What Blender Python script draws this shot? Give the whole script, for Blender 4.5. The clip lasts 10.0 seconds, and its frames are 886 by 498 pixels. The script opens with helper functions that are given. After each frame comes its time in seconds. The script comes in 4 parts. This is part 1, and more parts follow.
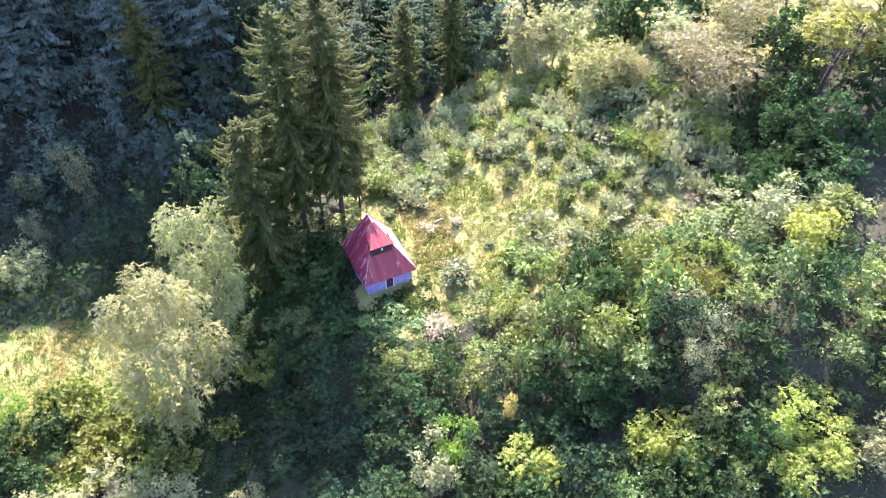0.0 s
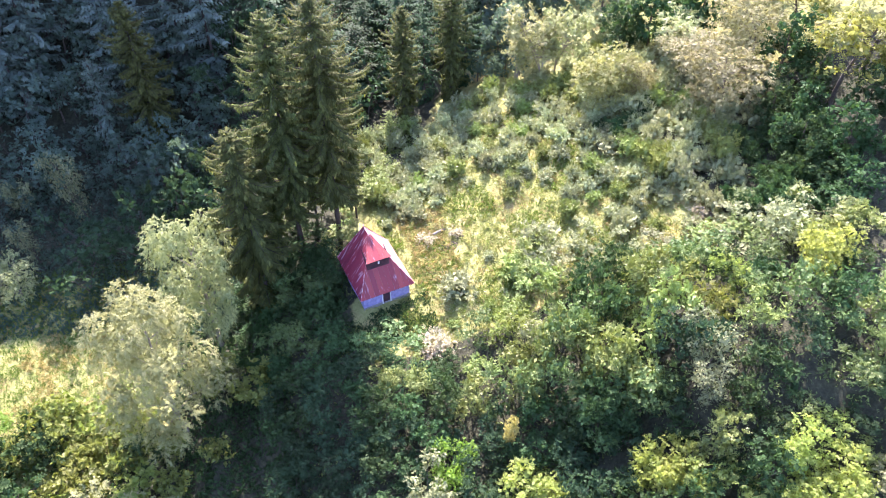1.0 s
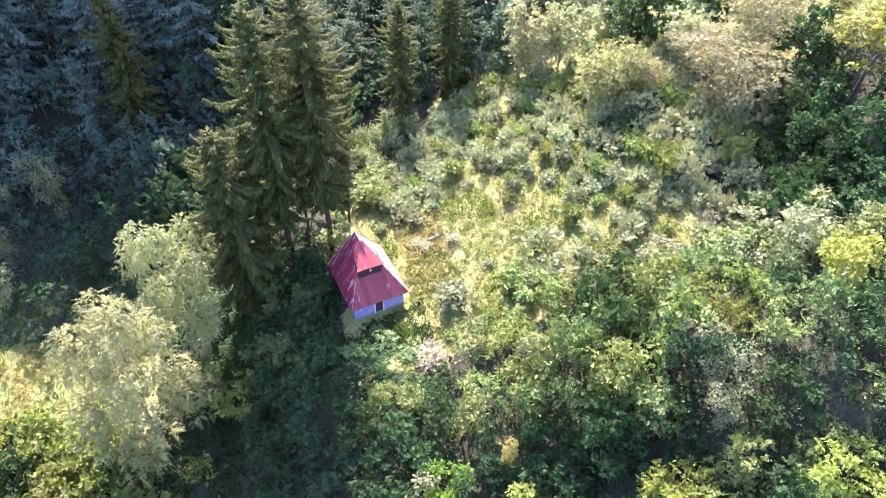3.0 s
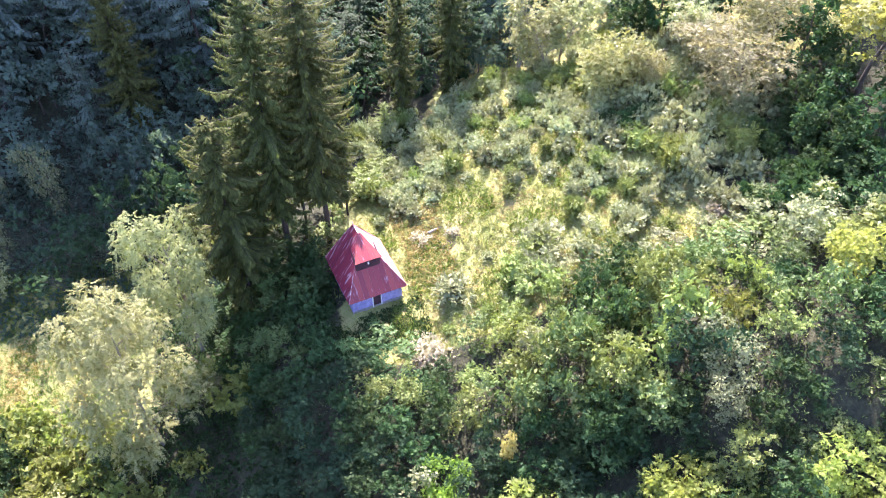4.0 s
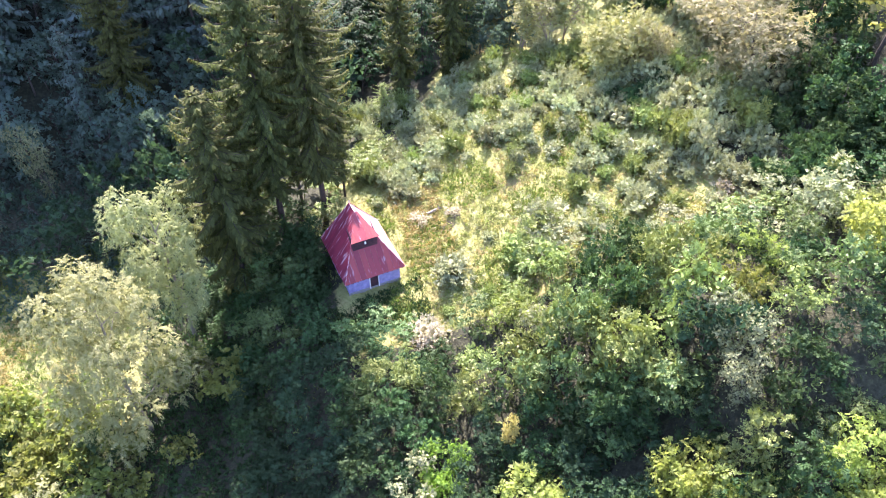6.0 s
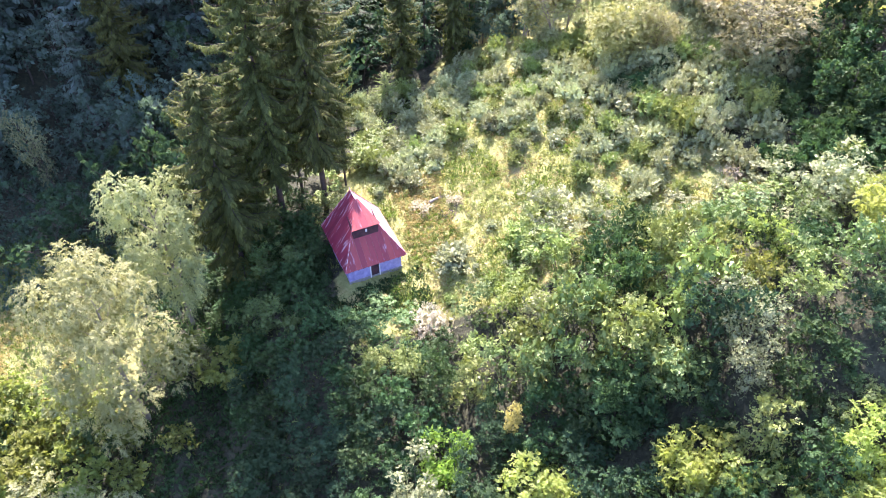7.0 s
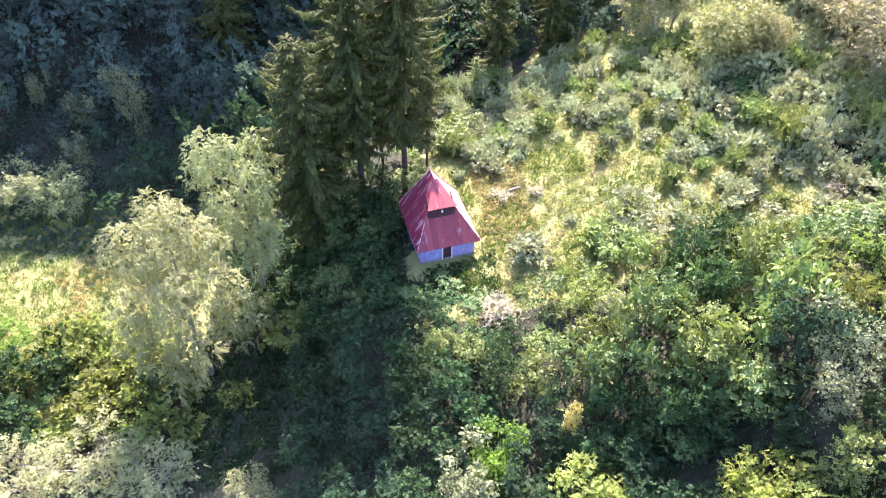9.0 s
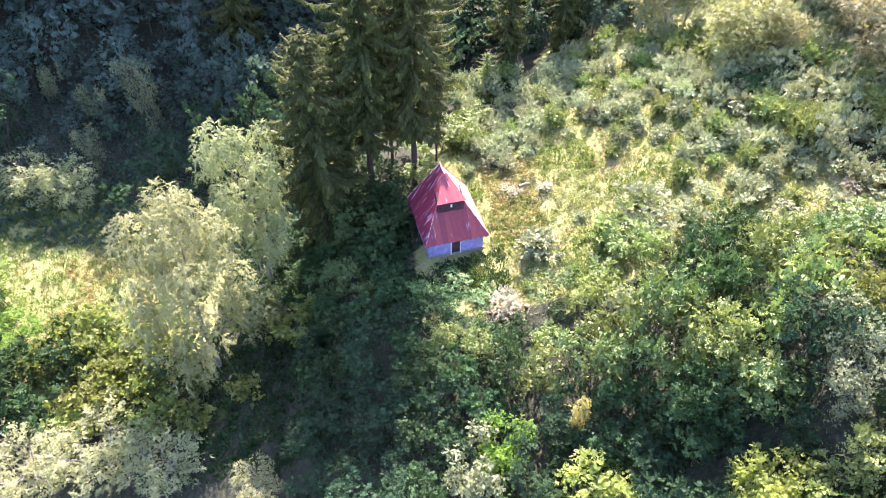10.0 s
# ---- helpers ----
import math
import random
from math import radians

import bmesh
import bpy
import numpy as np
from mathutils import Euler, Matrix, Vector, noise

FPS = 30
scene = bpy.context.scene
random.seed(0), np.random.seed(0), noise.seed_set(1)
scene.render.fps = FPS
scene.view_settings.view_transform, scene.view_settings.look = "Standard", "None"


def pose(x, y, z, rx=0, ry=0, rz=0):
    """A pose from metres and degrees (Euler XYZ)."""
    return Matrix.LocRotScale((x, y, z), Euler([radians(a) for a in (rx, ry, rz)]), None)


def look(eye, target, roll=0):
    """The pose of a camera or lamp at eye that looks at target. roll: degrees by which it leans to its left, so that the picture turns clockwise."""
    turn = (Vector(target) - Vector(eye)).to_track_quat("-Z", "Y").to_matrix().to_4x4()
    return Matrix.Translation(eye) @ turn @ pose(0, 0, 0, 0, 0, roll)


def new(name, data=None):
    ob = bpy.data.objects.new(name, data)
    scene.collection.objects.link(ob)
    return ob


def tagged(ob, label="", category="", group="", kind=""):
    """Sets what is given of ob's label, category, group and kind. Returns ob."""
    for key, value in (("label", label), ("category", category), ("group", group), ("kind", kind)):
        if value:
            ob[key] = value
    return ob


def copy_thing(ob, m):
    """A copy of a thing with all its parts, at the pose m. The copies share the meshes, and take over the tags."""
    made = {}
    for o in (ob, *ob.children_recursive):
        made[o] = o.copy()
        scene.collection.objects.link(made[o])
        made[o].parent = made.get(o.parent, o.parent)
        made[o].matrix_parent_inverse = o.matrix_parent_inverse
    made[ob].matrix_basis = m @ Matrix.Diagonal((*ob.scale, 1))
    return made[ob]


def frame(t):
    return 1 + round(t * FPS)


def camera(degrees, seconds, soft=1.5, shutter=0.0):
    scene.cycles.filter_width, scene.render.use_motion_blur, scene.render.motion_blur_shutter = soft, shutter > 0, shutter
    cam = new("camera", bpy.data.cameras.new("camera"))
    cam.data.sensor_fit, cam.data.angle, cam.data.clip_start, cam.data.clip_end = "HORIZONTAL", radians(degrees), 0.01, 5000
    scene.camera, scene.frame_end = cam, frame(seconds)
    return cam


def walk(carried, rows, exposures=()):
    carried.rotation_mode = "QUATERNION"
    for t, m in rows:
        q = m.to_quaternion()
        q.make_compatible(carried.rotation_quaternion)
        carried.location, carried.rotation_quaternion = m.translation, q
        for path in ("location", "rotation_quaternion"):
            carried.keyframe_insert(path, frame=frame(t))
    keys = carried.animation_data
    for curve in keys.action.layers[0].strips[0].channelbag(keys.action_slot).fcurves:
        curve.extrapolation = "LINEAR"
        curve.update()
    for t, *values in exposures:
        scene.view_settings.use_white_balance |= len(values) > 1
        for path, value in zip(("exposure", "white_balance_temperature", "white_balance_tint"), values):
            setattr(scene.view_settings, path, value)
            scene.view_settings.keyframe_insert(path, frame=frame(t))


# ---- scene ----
cam = camera(64.34, 10.0, soft=1.0)
walk(cam, [
    (0.0, look((-5.10, -58.38, 64.99), (8.31, -2.32, 9.52), 0.06)),
    (0.5, look((-4.60, -56.95, 64.67), (8.75, -0.84, 9.24), 0.02)),
    (1.0, look((-4.08, -55.42, 64.18), (9.20, 0.69, 8.72), 0.02)),
    (1.5, look((-3.56, -54.16, 63.46), (9.61, 2.01, 8.04), -0.03)),
    (2.0, look((-3.12, -53.04, 62.79), (10.00, 3.12, 7.34), -0.06)),
    (2.5, look((-2.64, -52.21, 62.17), (10.33, 3.95, 6.69), -0.15)),
    (4.0, look((-1.96, -51.57, 60.23), (10.71, 4.60, 4.70), -0.14)),
    (4.5, look((-1.91, -51.51, 59.57), (10.79, 4.61, 4.00), -0.07)),
    (5.0, look((-1.75, -51.42, 58.61), (10.88, 4.72, 3.04), -0.15)),
    (6.5, look((-1.52, -51.09, 55.94), (10.78, 5.09, 0.33), -0.27)),
    (7.0, look((-1.59, -51.18, 55.11), (10.60, 5.01, -0.52), -0.24)),
    (7.5, look((-1.62, -51.24, 54.45), (9.04, 5.15, -1.28), -0.22)),
    (8.0, look((-1.71, -51.22, 53.78), (5.92, 5.68, -1.93), 0.01)),
    (8.5, look((-1.72, -51.14, 53.41), (3.74, 6.01, -2.31), 0.16)),
    (9.0, look((-1.77, -51.13, 53.19), (2.35, 6.12, -2.54), 0.30)),
    (9.5, look((-1.71, -51.24, 53.00), (1.76, 6.08, -2.69), 0.27)),
    (10.0, look((-1.75, -51.32, 52.57), (1.36, 6.00, -3.15), 0.21)),
], [(0.0, 2.68, 6100, 35), (10.0, 2.68, 6100, 35)])

# ---- daylight ----
SUN_AZ, SUN_EL = 7.0, 41.0          # degrees clockwise from +y, and above the horizon
world = bpy.data.worlds.new("sky")
scene.world = world
world.use_nodes = True
wn = world.node_tree.nodes
sky = wn.new("ShaderNodeTexSky")
sky.sky_type, sky.sun_disc = "NISHITA", False
sky.sun_elevation, sky.sun_rotation = radians(SUN_EL), radians(SUN_AZ)
world.node_tree.links.new(sky.outputs[0], wn["Background"].inputs[0])
wn["Background"].inputs[1].default_value = 0.15
sun_data = bpy.data.lights.new("sun", "SUN")
sun_data.energy, sun_data.angle, sun_data.color = 4.3, radians(0.5), (1.0, 0.93, 0.8)
sun = new("sun", sun_data)
sun_dir = Vector((math.sin(radians(SUN_AZ)) * math.cos(radians(SUN_EL)), math.cos(radians(SUN_AZ)) * math.cos(radians(SUN_EL)), math.sin(radians(SUN_EL))))
sun.matrix_world = look(sun_dir * 200, (0, 0, 0))

# ---- materials ----
rng = np.random.default_rng(7)


def base_material(name):
    m = bpy.data.materials.new(name)
    m.use_nodes = True
    nt = m.node_tree
    return m, nt, nt.nodes, nt.links, nt.nodes["Principled BSDF"]


def ramp(nt, fac, stops):
    r = nt.nodes.new("ShaderNodeValToRGB")
    while len(r.color_ramp.elements) < len(stops):
        r.color_ramp.elements.new(0.5)
    for e, (p, c) in zip(r.color_ramp.elements, stops):
        e.position, e.color = p, (*c, 1)
    nt.links.new(fac, r.inputs[0])
    return r.outputs[0]


def noise_node(nt, scale, detail=4.0, rough=0.55, coord="Object"):
    tc = nt.nodes.new("ShaderNodeTexCoord")
    n = nt.nodes.new("ShaderNodeTexNoise")
    n.inputs["Scale"].default_value, n.inputs["Detail"].default_value, n.inputs["Roughness"].default_value = scale, detail, rough
    nt.links.new(tc.outputs[coord], n.inputs["Vector"])
    return n.outputs["Fac"]


def mixed(nt, a, b, fac, mode="MIX"):
    """A colour mix; a, b and fac are sockets or values."""
    n = nt.nodes.new("ShaderNodeMix")
    n.data_type, n.blend_type = "RGBA", mode
    for sock, v in ((n.inputs["Factor"], fac), (n.inputs["A"], a), (n.inputs["B"], b)):
        if isinstance(v, bpy.types.NodeSocket):
            nt.links.new(v, sock)
        else:
            sock.default_value = v if isinstance(v, (int, float)) else (*v, 1)
    return n.outputs["Result"]


def scaled(nt, sock, k):
    n = nt.nodes.new("ShaderNodeMath")
    n.operation = "MULTIPLY"
    n.inputs[1].default_value = k
    nt.links.new(sock, n.inputs[0])
    return n.outputs[0]


def leaf_material(name, dark, mid, light, through_light=0.45, rough=0.5, gloss=0.4, lit=1.6, tint=(0.97, 1.0, 0.7), vary=0.36):
    """Leaves: colour varies leaf by leaf and plant by plant, and light passes through them."""
    m, nt, nodes, links, p = base_material(name)
    geo, info = nodes.new("ShaderNodeNewGeometry"), nodes.new("ShaderNodeObjectInfo")
    dark, light = [tuple(0.32 * a + 0.68 * b for a, b in zip(c, mid)) for c in (dark, light)]
    col = ramp(nt, geo.outputs["Random Per Island"], [(0.0, dark), (0.55, mid), (1.0, light)])
    hue = nodes.new("ShaderNodeHueSaturation")
    links.new(col, hue.inputs["Color"])
    for sock, lo, hi in (("Hue", 0.478, 0.518), ("Value", 1 - vary, 1 + vary)):
        mr = nodes.new("ShaderNodeMapRange")
        mr.inputs["To Min"].default_value, mr.inputs["To Max"].default_value = lo, hi
        links.new(info.outputs["Random"], mr.inputs["Value"])
        links.new(mr.outputs[0], hue.inputs[sock])
    blotch = noise_node(nt, 0.9, 3.0)
    col = mixed(nt, hue.outputs["Color"], mixed(nt, hue.outputs["Color"], (0.72, 0.74, 0.6), 1.0, "MULTIPLY"), blotch)
    links.new(col, p.inputs["Base Color"])
    p.inputs["Roughness"].default_value = rough
    p.inputs["Specular IOR Level"].default_value = 0.03 + gloss
    tr = nodes.new("ShaderNodeBsdfTranslucent")
    warm = mixed(nt, col, tint, 1.0, "MULTIPLY")
    bright = nodes.new("ShaderNodeHueSaturation")
    bright.inputs["Value"].default_value, bright.inputs["Saturation"].default_value = lit, 1.05
    links.new(warm, bright.inputs["Color"])
    links.new(bright.outputs[0], tr.inputs["Color"])
    mx = nodes.new("ShaderNodeMixShader")
    mx.inputs[0].default_value = through_light
    links.new(p.outputs[0], mx.inputs[1])
    links.new(tr.outputs[0], mx.inputs[2])
    links.new(mx.outputs[0], nodes["Material Output"].inputs["Surface"])
    return m


def bark_material(name, a, b):
    m, nt, nodes, links, p = base_material(name)
    col = ramp(nt, noise_node(nt, 3.0, 6.0, 0.7), [(0.3, a), (0.7, b)])
    links.new(col, p.inputs["Base Color"])
    p.inputs["Roughness"].default_value = 0.9
    bump = nodes.new("ShaderNodeBump")
    bump.inputs["Distance"].default_value = 0.04
    links.new(noise_node(nt, 14.0, 4.0), bump.inputs["Height"])
    links.new(bump.outputs[0], p.inputs["Normal"])
    return m


M_SPRUCE = leaf_material("spruce needles", (0.035, 0.046, 0.02), (0.088, 0.106, 0.038), (0.25, 0.265, 0.085), 0.3, 0.7, 0.05, 1.9, vary=0.15)
M_YOUNG = leaf_material("young spruce needles", (0.12, 0.15, 0.06), (0.20, 0.235, 0.09), (0.31, 0.34, 0.14), 0.35, 0.7, 0.05, 1.8, vary=0.1)
# Deep green that carries shade, for alders and far spruces alike.
M_DIM_DEEP = leaf_material("deep green leaves darkened for shade", (0.03, 0.062, 0.032), (0.045, 0.085, 0.045), (0.07, 0.115, 0.058), 0.25, 0.6, 0.02, vary=0.2)
# Haze over the far wood is put into this pale, bluish needle colour.
M_HAZY_SPRUCE = leaf_material("spruce needles paled by haze", (0.135, 0.19, 0.178), (0.162, 0.222, 0.206), (0.185, 0.245, 0.222), 0.45, 0.7, 0.04, 1.2, vary=0.15)
# Alders of the wood: haze and shade mixed into one dull blue-green.
M_HAZY_LEAF = leaf_material("dull blue-green leaves with haze in them", (0.10, 0.155, 0.135), (0.122, 0.184, 0.158), (0.148, 0.212, 0.175), 0.44, 0.65, 0.03, 1.3, vary=0.18)
M_HAZEL = leaf_material("hazel leaves", (0.12, 0.165, 0.05), (0.215, 0.275, 0.088), (0.38, 0.43, 0.15), 0.17, 0.48, 0.18, vary=0.2)
# Dark alder green, used where shade is put into the foliage.
M_DIM_ALDER = leaf_material("alder leaves", (0.03, 0.066, 0.028), (0.05, 0.097, 0.04), (0.095, 0.15, 0.058), 0.24, 0.55, 0.04, vary=0.2)
M_GREEN = leaf_material("mid green hazel leaves", (0.065, 0.115, 0.04), (0.12, 0.19, 0.068), (0.25, 0.33, 0.125), 0.17, 0.48, 0.14, vary=0.2)
M_WILLOW = leaf_material("silvery willow leaves", (0.20, 0.23, 0.105), (0.295, 0.325, 0.15), (0.43, 0.455, 0.245), 0.3, 0.5, 0.14, 1.6, (0.98, 1.0, 0.9), 0.1)
M_CREAM = leaf_material("cream-green willow leaves", (0.25, 0.27, 0.14), (0.365, 0.385, 0.20), (0.50, 0.51, 0.30), 0.4, 0.5, 0.12, 1.8, (1.0, 1.0, 0.82), 0.1)
M_DOME = leaf_material("olive willow leaves", (0.17, 0.185, 0.07), (0.27, 0.285, 0.115), (0.40, 0.405, 0.19), 0.3, 0.5, 0.12, 1.8, (1.0, 1.0, 0.8), 0.1)
M_THORN = leaf_material("pale hawthorn leaves", (0.17, 0.165, 0.09), (0.265, 0.255, 0.14), (0.39, 0.375, 0.225), 0.36, 0.5, 0.12, 1.7, (1.0, 1.0, 0.8), 0.1)
M_ASH = leaf_material("olive ash leaves", (0.16, 0.172, 0.05), (0.255, 0.26, 0.08), (0.38, 0.375, 0.13), 0.4, 0.5, 0.12, 1.6, vary=0.12)
M_FERN = leaf_material("brown fern fronds", (0.17, 0.12, 0.06), (0.28, 0.21, 0.10), (0.38, 0.31, 0.15), 0.3, 0.7, 0.1)
M_SALLOW = leaf_material("grey-green sallow leaves", (0.185, 0.22, 0.11), (0.34, 0.38, 0.20), (0.58, 0.60, 0.37), 0.13, 0.45, 0.25, 1.65, (1.0, 1.0, 0.8), 0.2)
M_PALE = leaf_material("pale green sallow leaves", (0.15, 0.178, 0.098), (0.25, 0.28, 0.152), (0.42, 0.44, 0.245), 0.2, 0.5, 0.12, 1.6, (1.0, 1.0, 0.8), 0.2)
M_LIME = leaf_material("lime green young leaves", (0.20, 0.265, 0.07), (0.315, 0.39, 0.118), (0.47, 0.525, 0.205), 0.48, 0.5, 0.12, 1.7, (1.0, 1.0, 0.75), 0.15)
M_FRESH = leaf_material("fresh green leaves", (0.09, 0.18, 0.034), (0.17, 0.305, 0.06), (0.29, 0.43, 0.11), 0.45, 0.5, 0.12, 1.6, (0.95, 1.0, 0.7), 0.12)
M_GOLD = leaf_material("golden leaves", (0.33, 0.31, 0.12), (0.46, 0.43, 0.18), (0.60, 0.55, 0.27), 0.4, 0.6, 0.1, 1.5, (1.0, 1.0, 0.75), 0.12)
M_YELLOW = leaf_material("yellow-green leaves", (0.12, 0.16, 0.045), (0.20, 0.245, 0.07), (0.34, 0.37, 0.12), 0.35, 0.5, 0.15, vary=0.25)
M_DRY = leaf_material("dry brown stems and leaves", (0.25, 0.215, 0.16), (0.42, 0.375, 0.29), (0.60, 0.55, 0.46), 0.25, 0.7, 0.2)
M_GRASS = leaf_material("meadow grass", (0.165, 0.20, 0.076), (0.265, 0.295, 0.115), (0.37, 0.385, 0.162), 0.34, 0.6, 0.12, 1.55, (1.0, 1.0, 0.78), 0.1)
M_GRASS_GREEN = leaf_material("fresh grass", (0.085, 0.13, 0.032), (0.14, 0.195, 0.046), (0.22, 0.265, 0.078), 0.28, 0.6, 0.1, 1.45, vary=0.1)
M_BARK = bark_material("grey-brown bark", (0.05, 0.04, 0.03), (0.14, 0.115, 0.09))
M_SPRUCE_BARK = bark_material("dark spruce bark", (0.028, 0.022, 0.018), (0.075, 0.055, 0.044))
M_PALE_BARK = bark_material("pale bark", (0.14, 0.12, 0.10), (0.30, 0.27, 0.22))


def ground_material():
    """Turf and woodland soil, told apart by the mesh's own cover value and a ragged edge."""
    m, nt, nodes, links, p = base_material("turf and woodland soil")
    big, small = noise_node(nt, 0.35, 5.0), noise_node(nt, 2.6, 7.0, 0.72)
    turf = ramp(nt, small, [(0.3, (0.15, 0.17, 0.055)), (0.5, (0.24, 0.255, 0.085)), (0.7, (0.32, 0.31, 0.125))])
    turf = mixed(nt, turf, mixed(nt, turf, (0.28, 0.19, 0.09), 0.6), ramp(nt, big, [(0.45, (0, 0, 0)), (0.7, (1, 1, 1))]))
    # Woodland soil, darkened: some of the shade under the trees is in it.
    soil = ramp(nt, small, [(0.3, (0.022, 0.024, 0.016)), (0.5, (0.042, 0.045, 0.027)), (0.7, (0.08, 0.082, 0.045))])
    at = nodes.new("ShaderNodeAttribute")
    at.attribute_name = "wood"
    add = nodes.new("ShaderNodeMath")
    add.operation = "ADD"
    links.new(at.outputs["Fac"], add.inputs[0])
    links.new(noise_node(nt, 0.9, 6.0, 0.7), add.inputs[1])
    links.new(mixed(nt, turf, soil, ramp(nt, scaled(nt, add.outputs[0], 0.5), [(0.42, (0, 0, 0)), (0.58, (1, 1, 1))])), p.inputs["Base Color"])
    p.inputs["Roughness"].default_value = 0.95
    p.inputs["Specular IOR Level"].default_value = 0.2
    bump = nodes.new("ShaderNodeBump")
    bump.inputs["Distance"].default_value = 0.2
    links.new(small, bump.inputs["Height"])
    links.new(bump.outputs[0], p.inputs["Normal"])
    return m


# ---- terrain ----
SLOPE_X = (-400, -120, -60, -40, -28, -21, -16, -11, -5, 0, 6, 12, 24, 36, 46, 70, 110, 400)
SLOPE_Z = (60, 18, -6, -9, -8.5, -7.5, -6.5, -3.2, -0.6, 0, 0.3, 2.3, 6, 10, 14, 24, 38, 90)


def height(x, y):
    """The ground's height: a hillside that rises to the east, a gully and a field to the west."""
    x, y = np.asarray(x, float), np.asarray(y, float)
    s = sum(np.interp(x + d, SLOPE_X, SLOPE_Z) for d in (-2.5, -1.2, 0, 1.2, 2.5)) / 5
    s = s - 0.13 * np.clip(-8 - y, 0, 60) + 0.25 * np.maximum(0, -90 - y)
    k = np.clip((-1 - x) / 14, 0, 1)
    k = k * k * (3 - 2 * k)
    east = -0.17 * np.maximum(0, y - 18) + 0.17 * np.maximum(0, y - 58) + 0.2 * np.maximum(0, y - 75)
    # Past y 72 an unseen steep ridge is added to shade the wood.
    west = 0.22 * np.maximum(0, y - 24) + 0.48 * np.maximum(0, y - 46) + 0.78 * np.clip(y - 72, 0, 50)
    s = s + east * (1 - k) + west * k
    s = s + 6.5 * np.exp(-((x - 36) / 13) ** 2 - ((y + 24) / 12) ** 2)
    s = s - 1.6 * np.exp(-((x + 15.5 + 0.12 * y) / 2.6) ** 2) * (np.abs(y) < 300)
    return s + 0.18 * np.sin(x * 0.61 + 1.3) * np.sin(y * 0.53) + 0.09 * np.sin(x * 1.7 + y * 1.1)


def z_at(x, y):
    return float(height(x, y))


def mesh_object(name, verts, faces, material, parent=None, label="", smooth=False):
    me = bpy.data.meshes.new(name)
    verts = np.asarray(verts, np.float32)
    faces = np.asarray(faces, np.int32)
    n, k = faces.shape
    me.vertices.add(len(verts))
    me.vertices.foreach_set("co", verts.ravel())
    me.loops.add(n * k)
    me.loops.foreach_set("vertex_index", faces.ravel())
    me.polygons.add(n)
    me.polygons.foreach_set("loop_start", np.arange(0, n * k, k, dtype=np.int32))
    me.update(calc_edges=True)
    me.materials.append(material)
    if smooth:
        me.polygons.foreach_set("use_smooth", np.ones(n, bool))
    ob = new(name, me)
    if parent:
        ob.parent = parent
    if label:
        tagged(ob, label)
    return ob


def part(name, bm, material, parent, label=""):
    me = bpy.data.meshes.new(name)
    bm.to_mesh(me)
    bm.free()
    me.materials.append(material)
    ob = new(name, me)
    ob.parent = parent
    if label:
        tagged(ob, label)
    return ob


def build_ground():
    def axis(lo, hi):
        near = np.arange(lo, hi + 0.1, 1.25)
        far = np.geomspace(4, 2500, 22)
        return np.concatenate([lo - far[::-1], near, hi + far])
    xs, ys = axis(-75, 85), axis(-60, 110)
    gx, gy = np.meshgrid(xs, ys)
    gz = height(np.clip(gx, -300, 300), np.clip(gy, -200, 260))
    gz += 0.12 * rng.standard_normal(gz.shape) * (np.abs(gx) < 100)
    nx, ny = len(xs), len(ys)
    i = (np.arange(ny - 1)[:, None] * nx + np.arange(nx - 1)).ravel()
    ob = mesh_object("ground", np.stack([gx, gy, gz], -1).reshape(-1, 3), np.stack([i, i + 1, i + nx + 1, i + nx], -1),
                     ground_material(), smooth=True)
    cx, cy = gx.ravel(), gy.ravel()
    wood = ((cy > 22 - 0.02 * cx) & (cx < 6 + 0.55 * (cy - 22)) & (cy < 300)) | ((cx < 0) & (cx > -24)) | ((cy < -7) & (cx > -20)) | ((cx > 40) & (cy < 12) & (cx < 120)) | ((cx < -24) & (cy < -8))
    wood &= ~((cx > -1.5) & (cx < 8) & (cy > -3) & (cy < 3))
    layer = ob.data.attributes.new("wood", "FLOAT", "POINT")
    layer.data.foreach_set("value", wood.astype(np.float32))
    tagged(ob, "sloping meadow and woodland ground, grassy and uneven", "ground", kind="structure")


build_ground()

# ---- plants ----


def unit(v):
    return v / np.maximum(np.linalg.norm(v, axis=-1, keepdims=True), 1e-9)


def leaf_quads(centres, along, normals, length, width):
    """One rhombic leaf at each centre: along its axis, facing its normal."""
    side = unit(np.cross(along, normals))
    a, s = along * (length / 2)[:, None], side * (width / 2)[:, None]
    dip = unit(normals) * (length * 0.12)[:, None]
    v = np.stack([centres - a - dip, centres + s + dip, centres + a - dip, centres - s + dip], 1).reshape(-1, 3)
    return v, np.arange(len(v)).reshape(-1, 4)


def tube(points, radii, sides=6):
    """A tapered tube along a line of points: vertices and quads."""
    pts, verts, faces = np.asarray(points, float), [], []
    for n, (p, r) in enumerate(zip(pts, radii)):
        d = unit(pts[min(n + 1, len(pts) - 1)] - pts[max(n - 1, 0)])
        a = unit(np.cross(d, (0.31, 0.95, 0.07)))
        b = np.cross(d, a)
        for k in range(sides):
            w = 2 * math.pi * k / sides
            verts.append(p + r * (math.cos(w) * a + math.sin(w) * b))
    for n in range(len(pts) - 1):
        for k in range(sides):
            q = (k + 1) % sides
            faces.append((n * sides + k, n * sides + q, (n + 1) * sides + q, (n + 1) * sides + k))
    return np.array(verts), np.array(faces)


def joined(pieces):
    verts, faces, at = [], [], 0
    for v, f in pieces:
        verts.append(v)
        faces.append(f + at)
        at += len(v)
    return np.concatenate(verts), np.concatenate(faces)


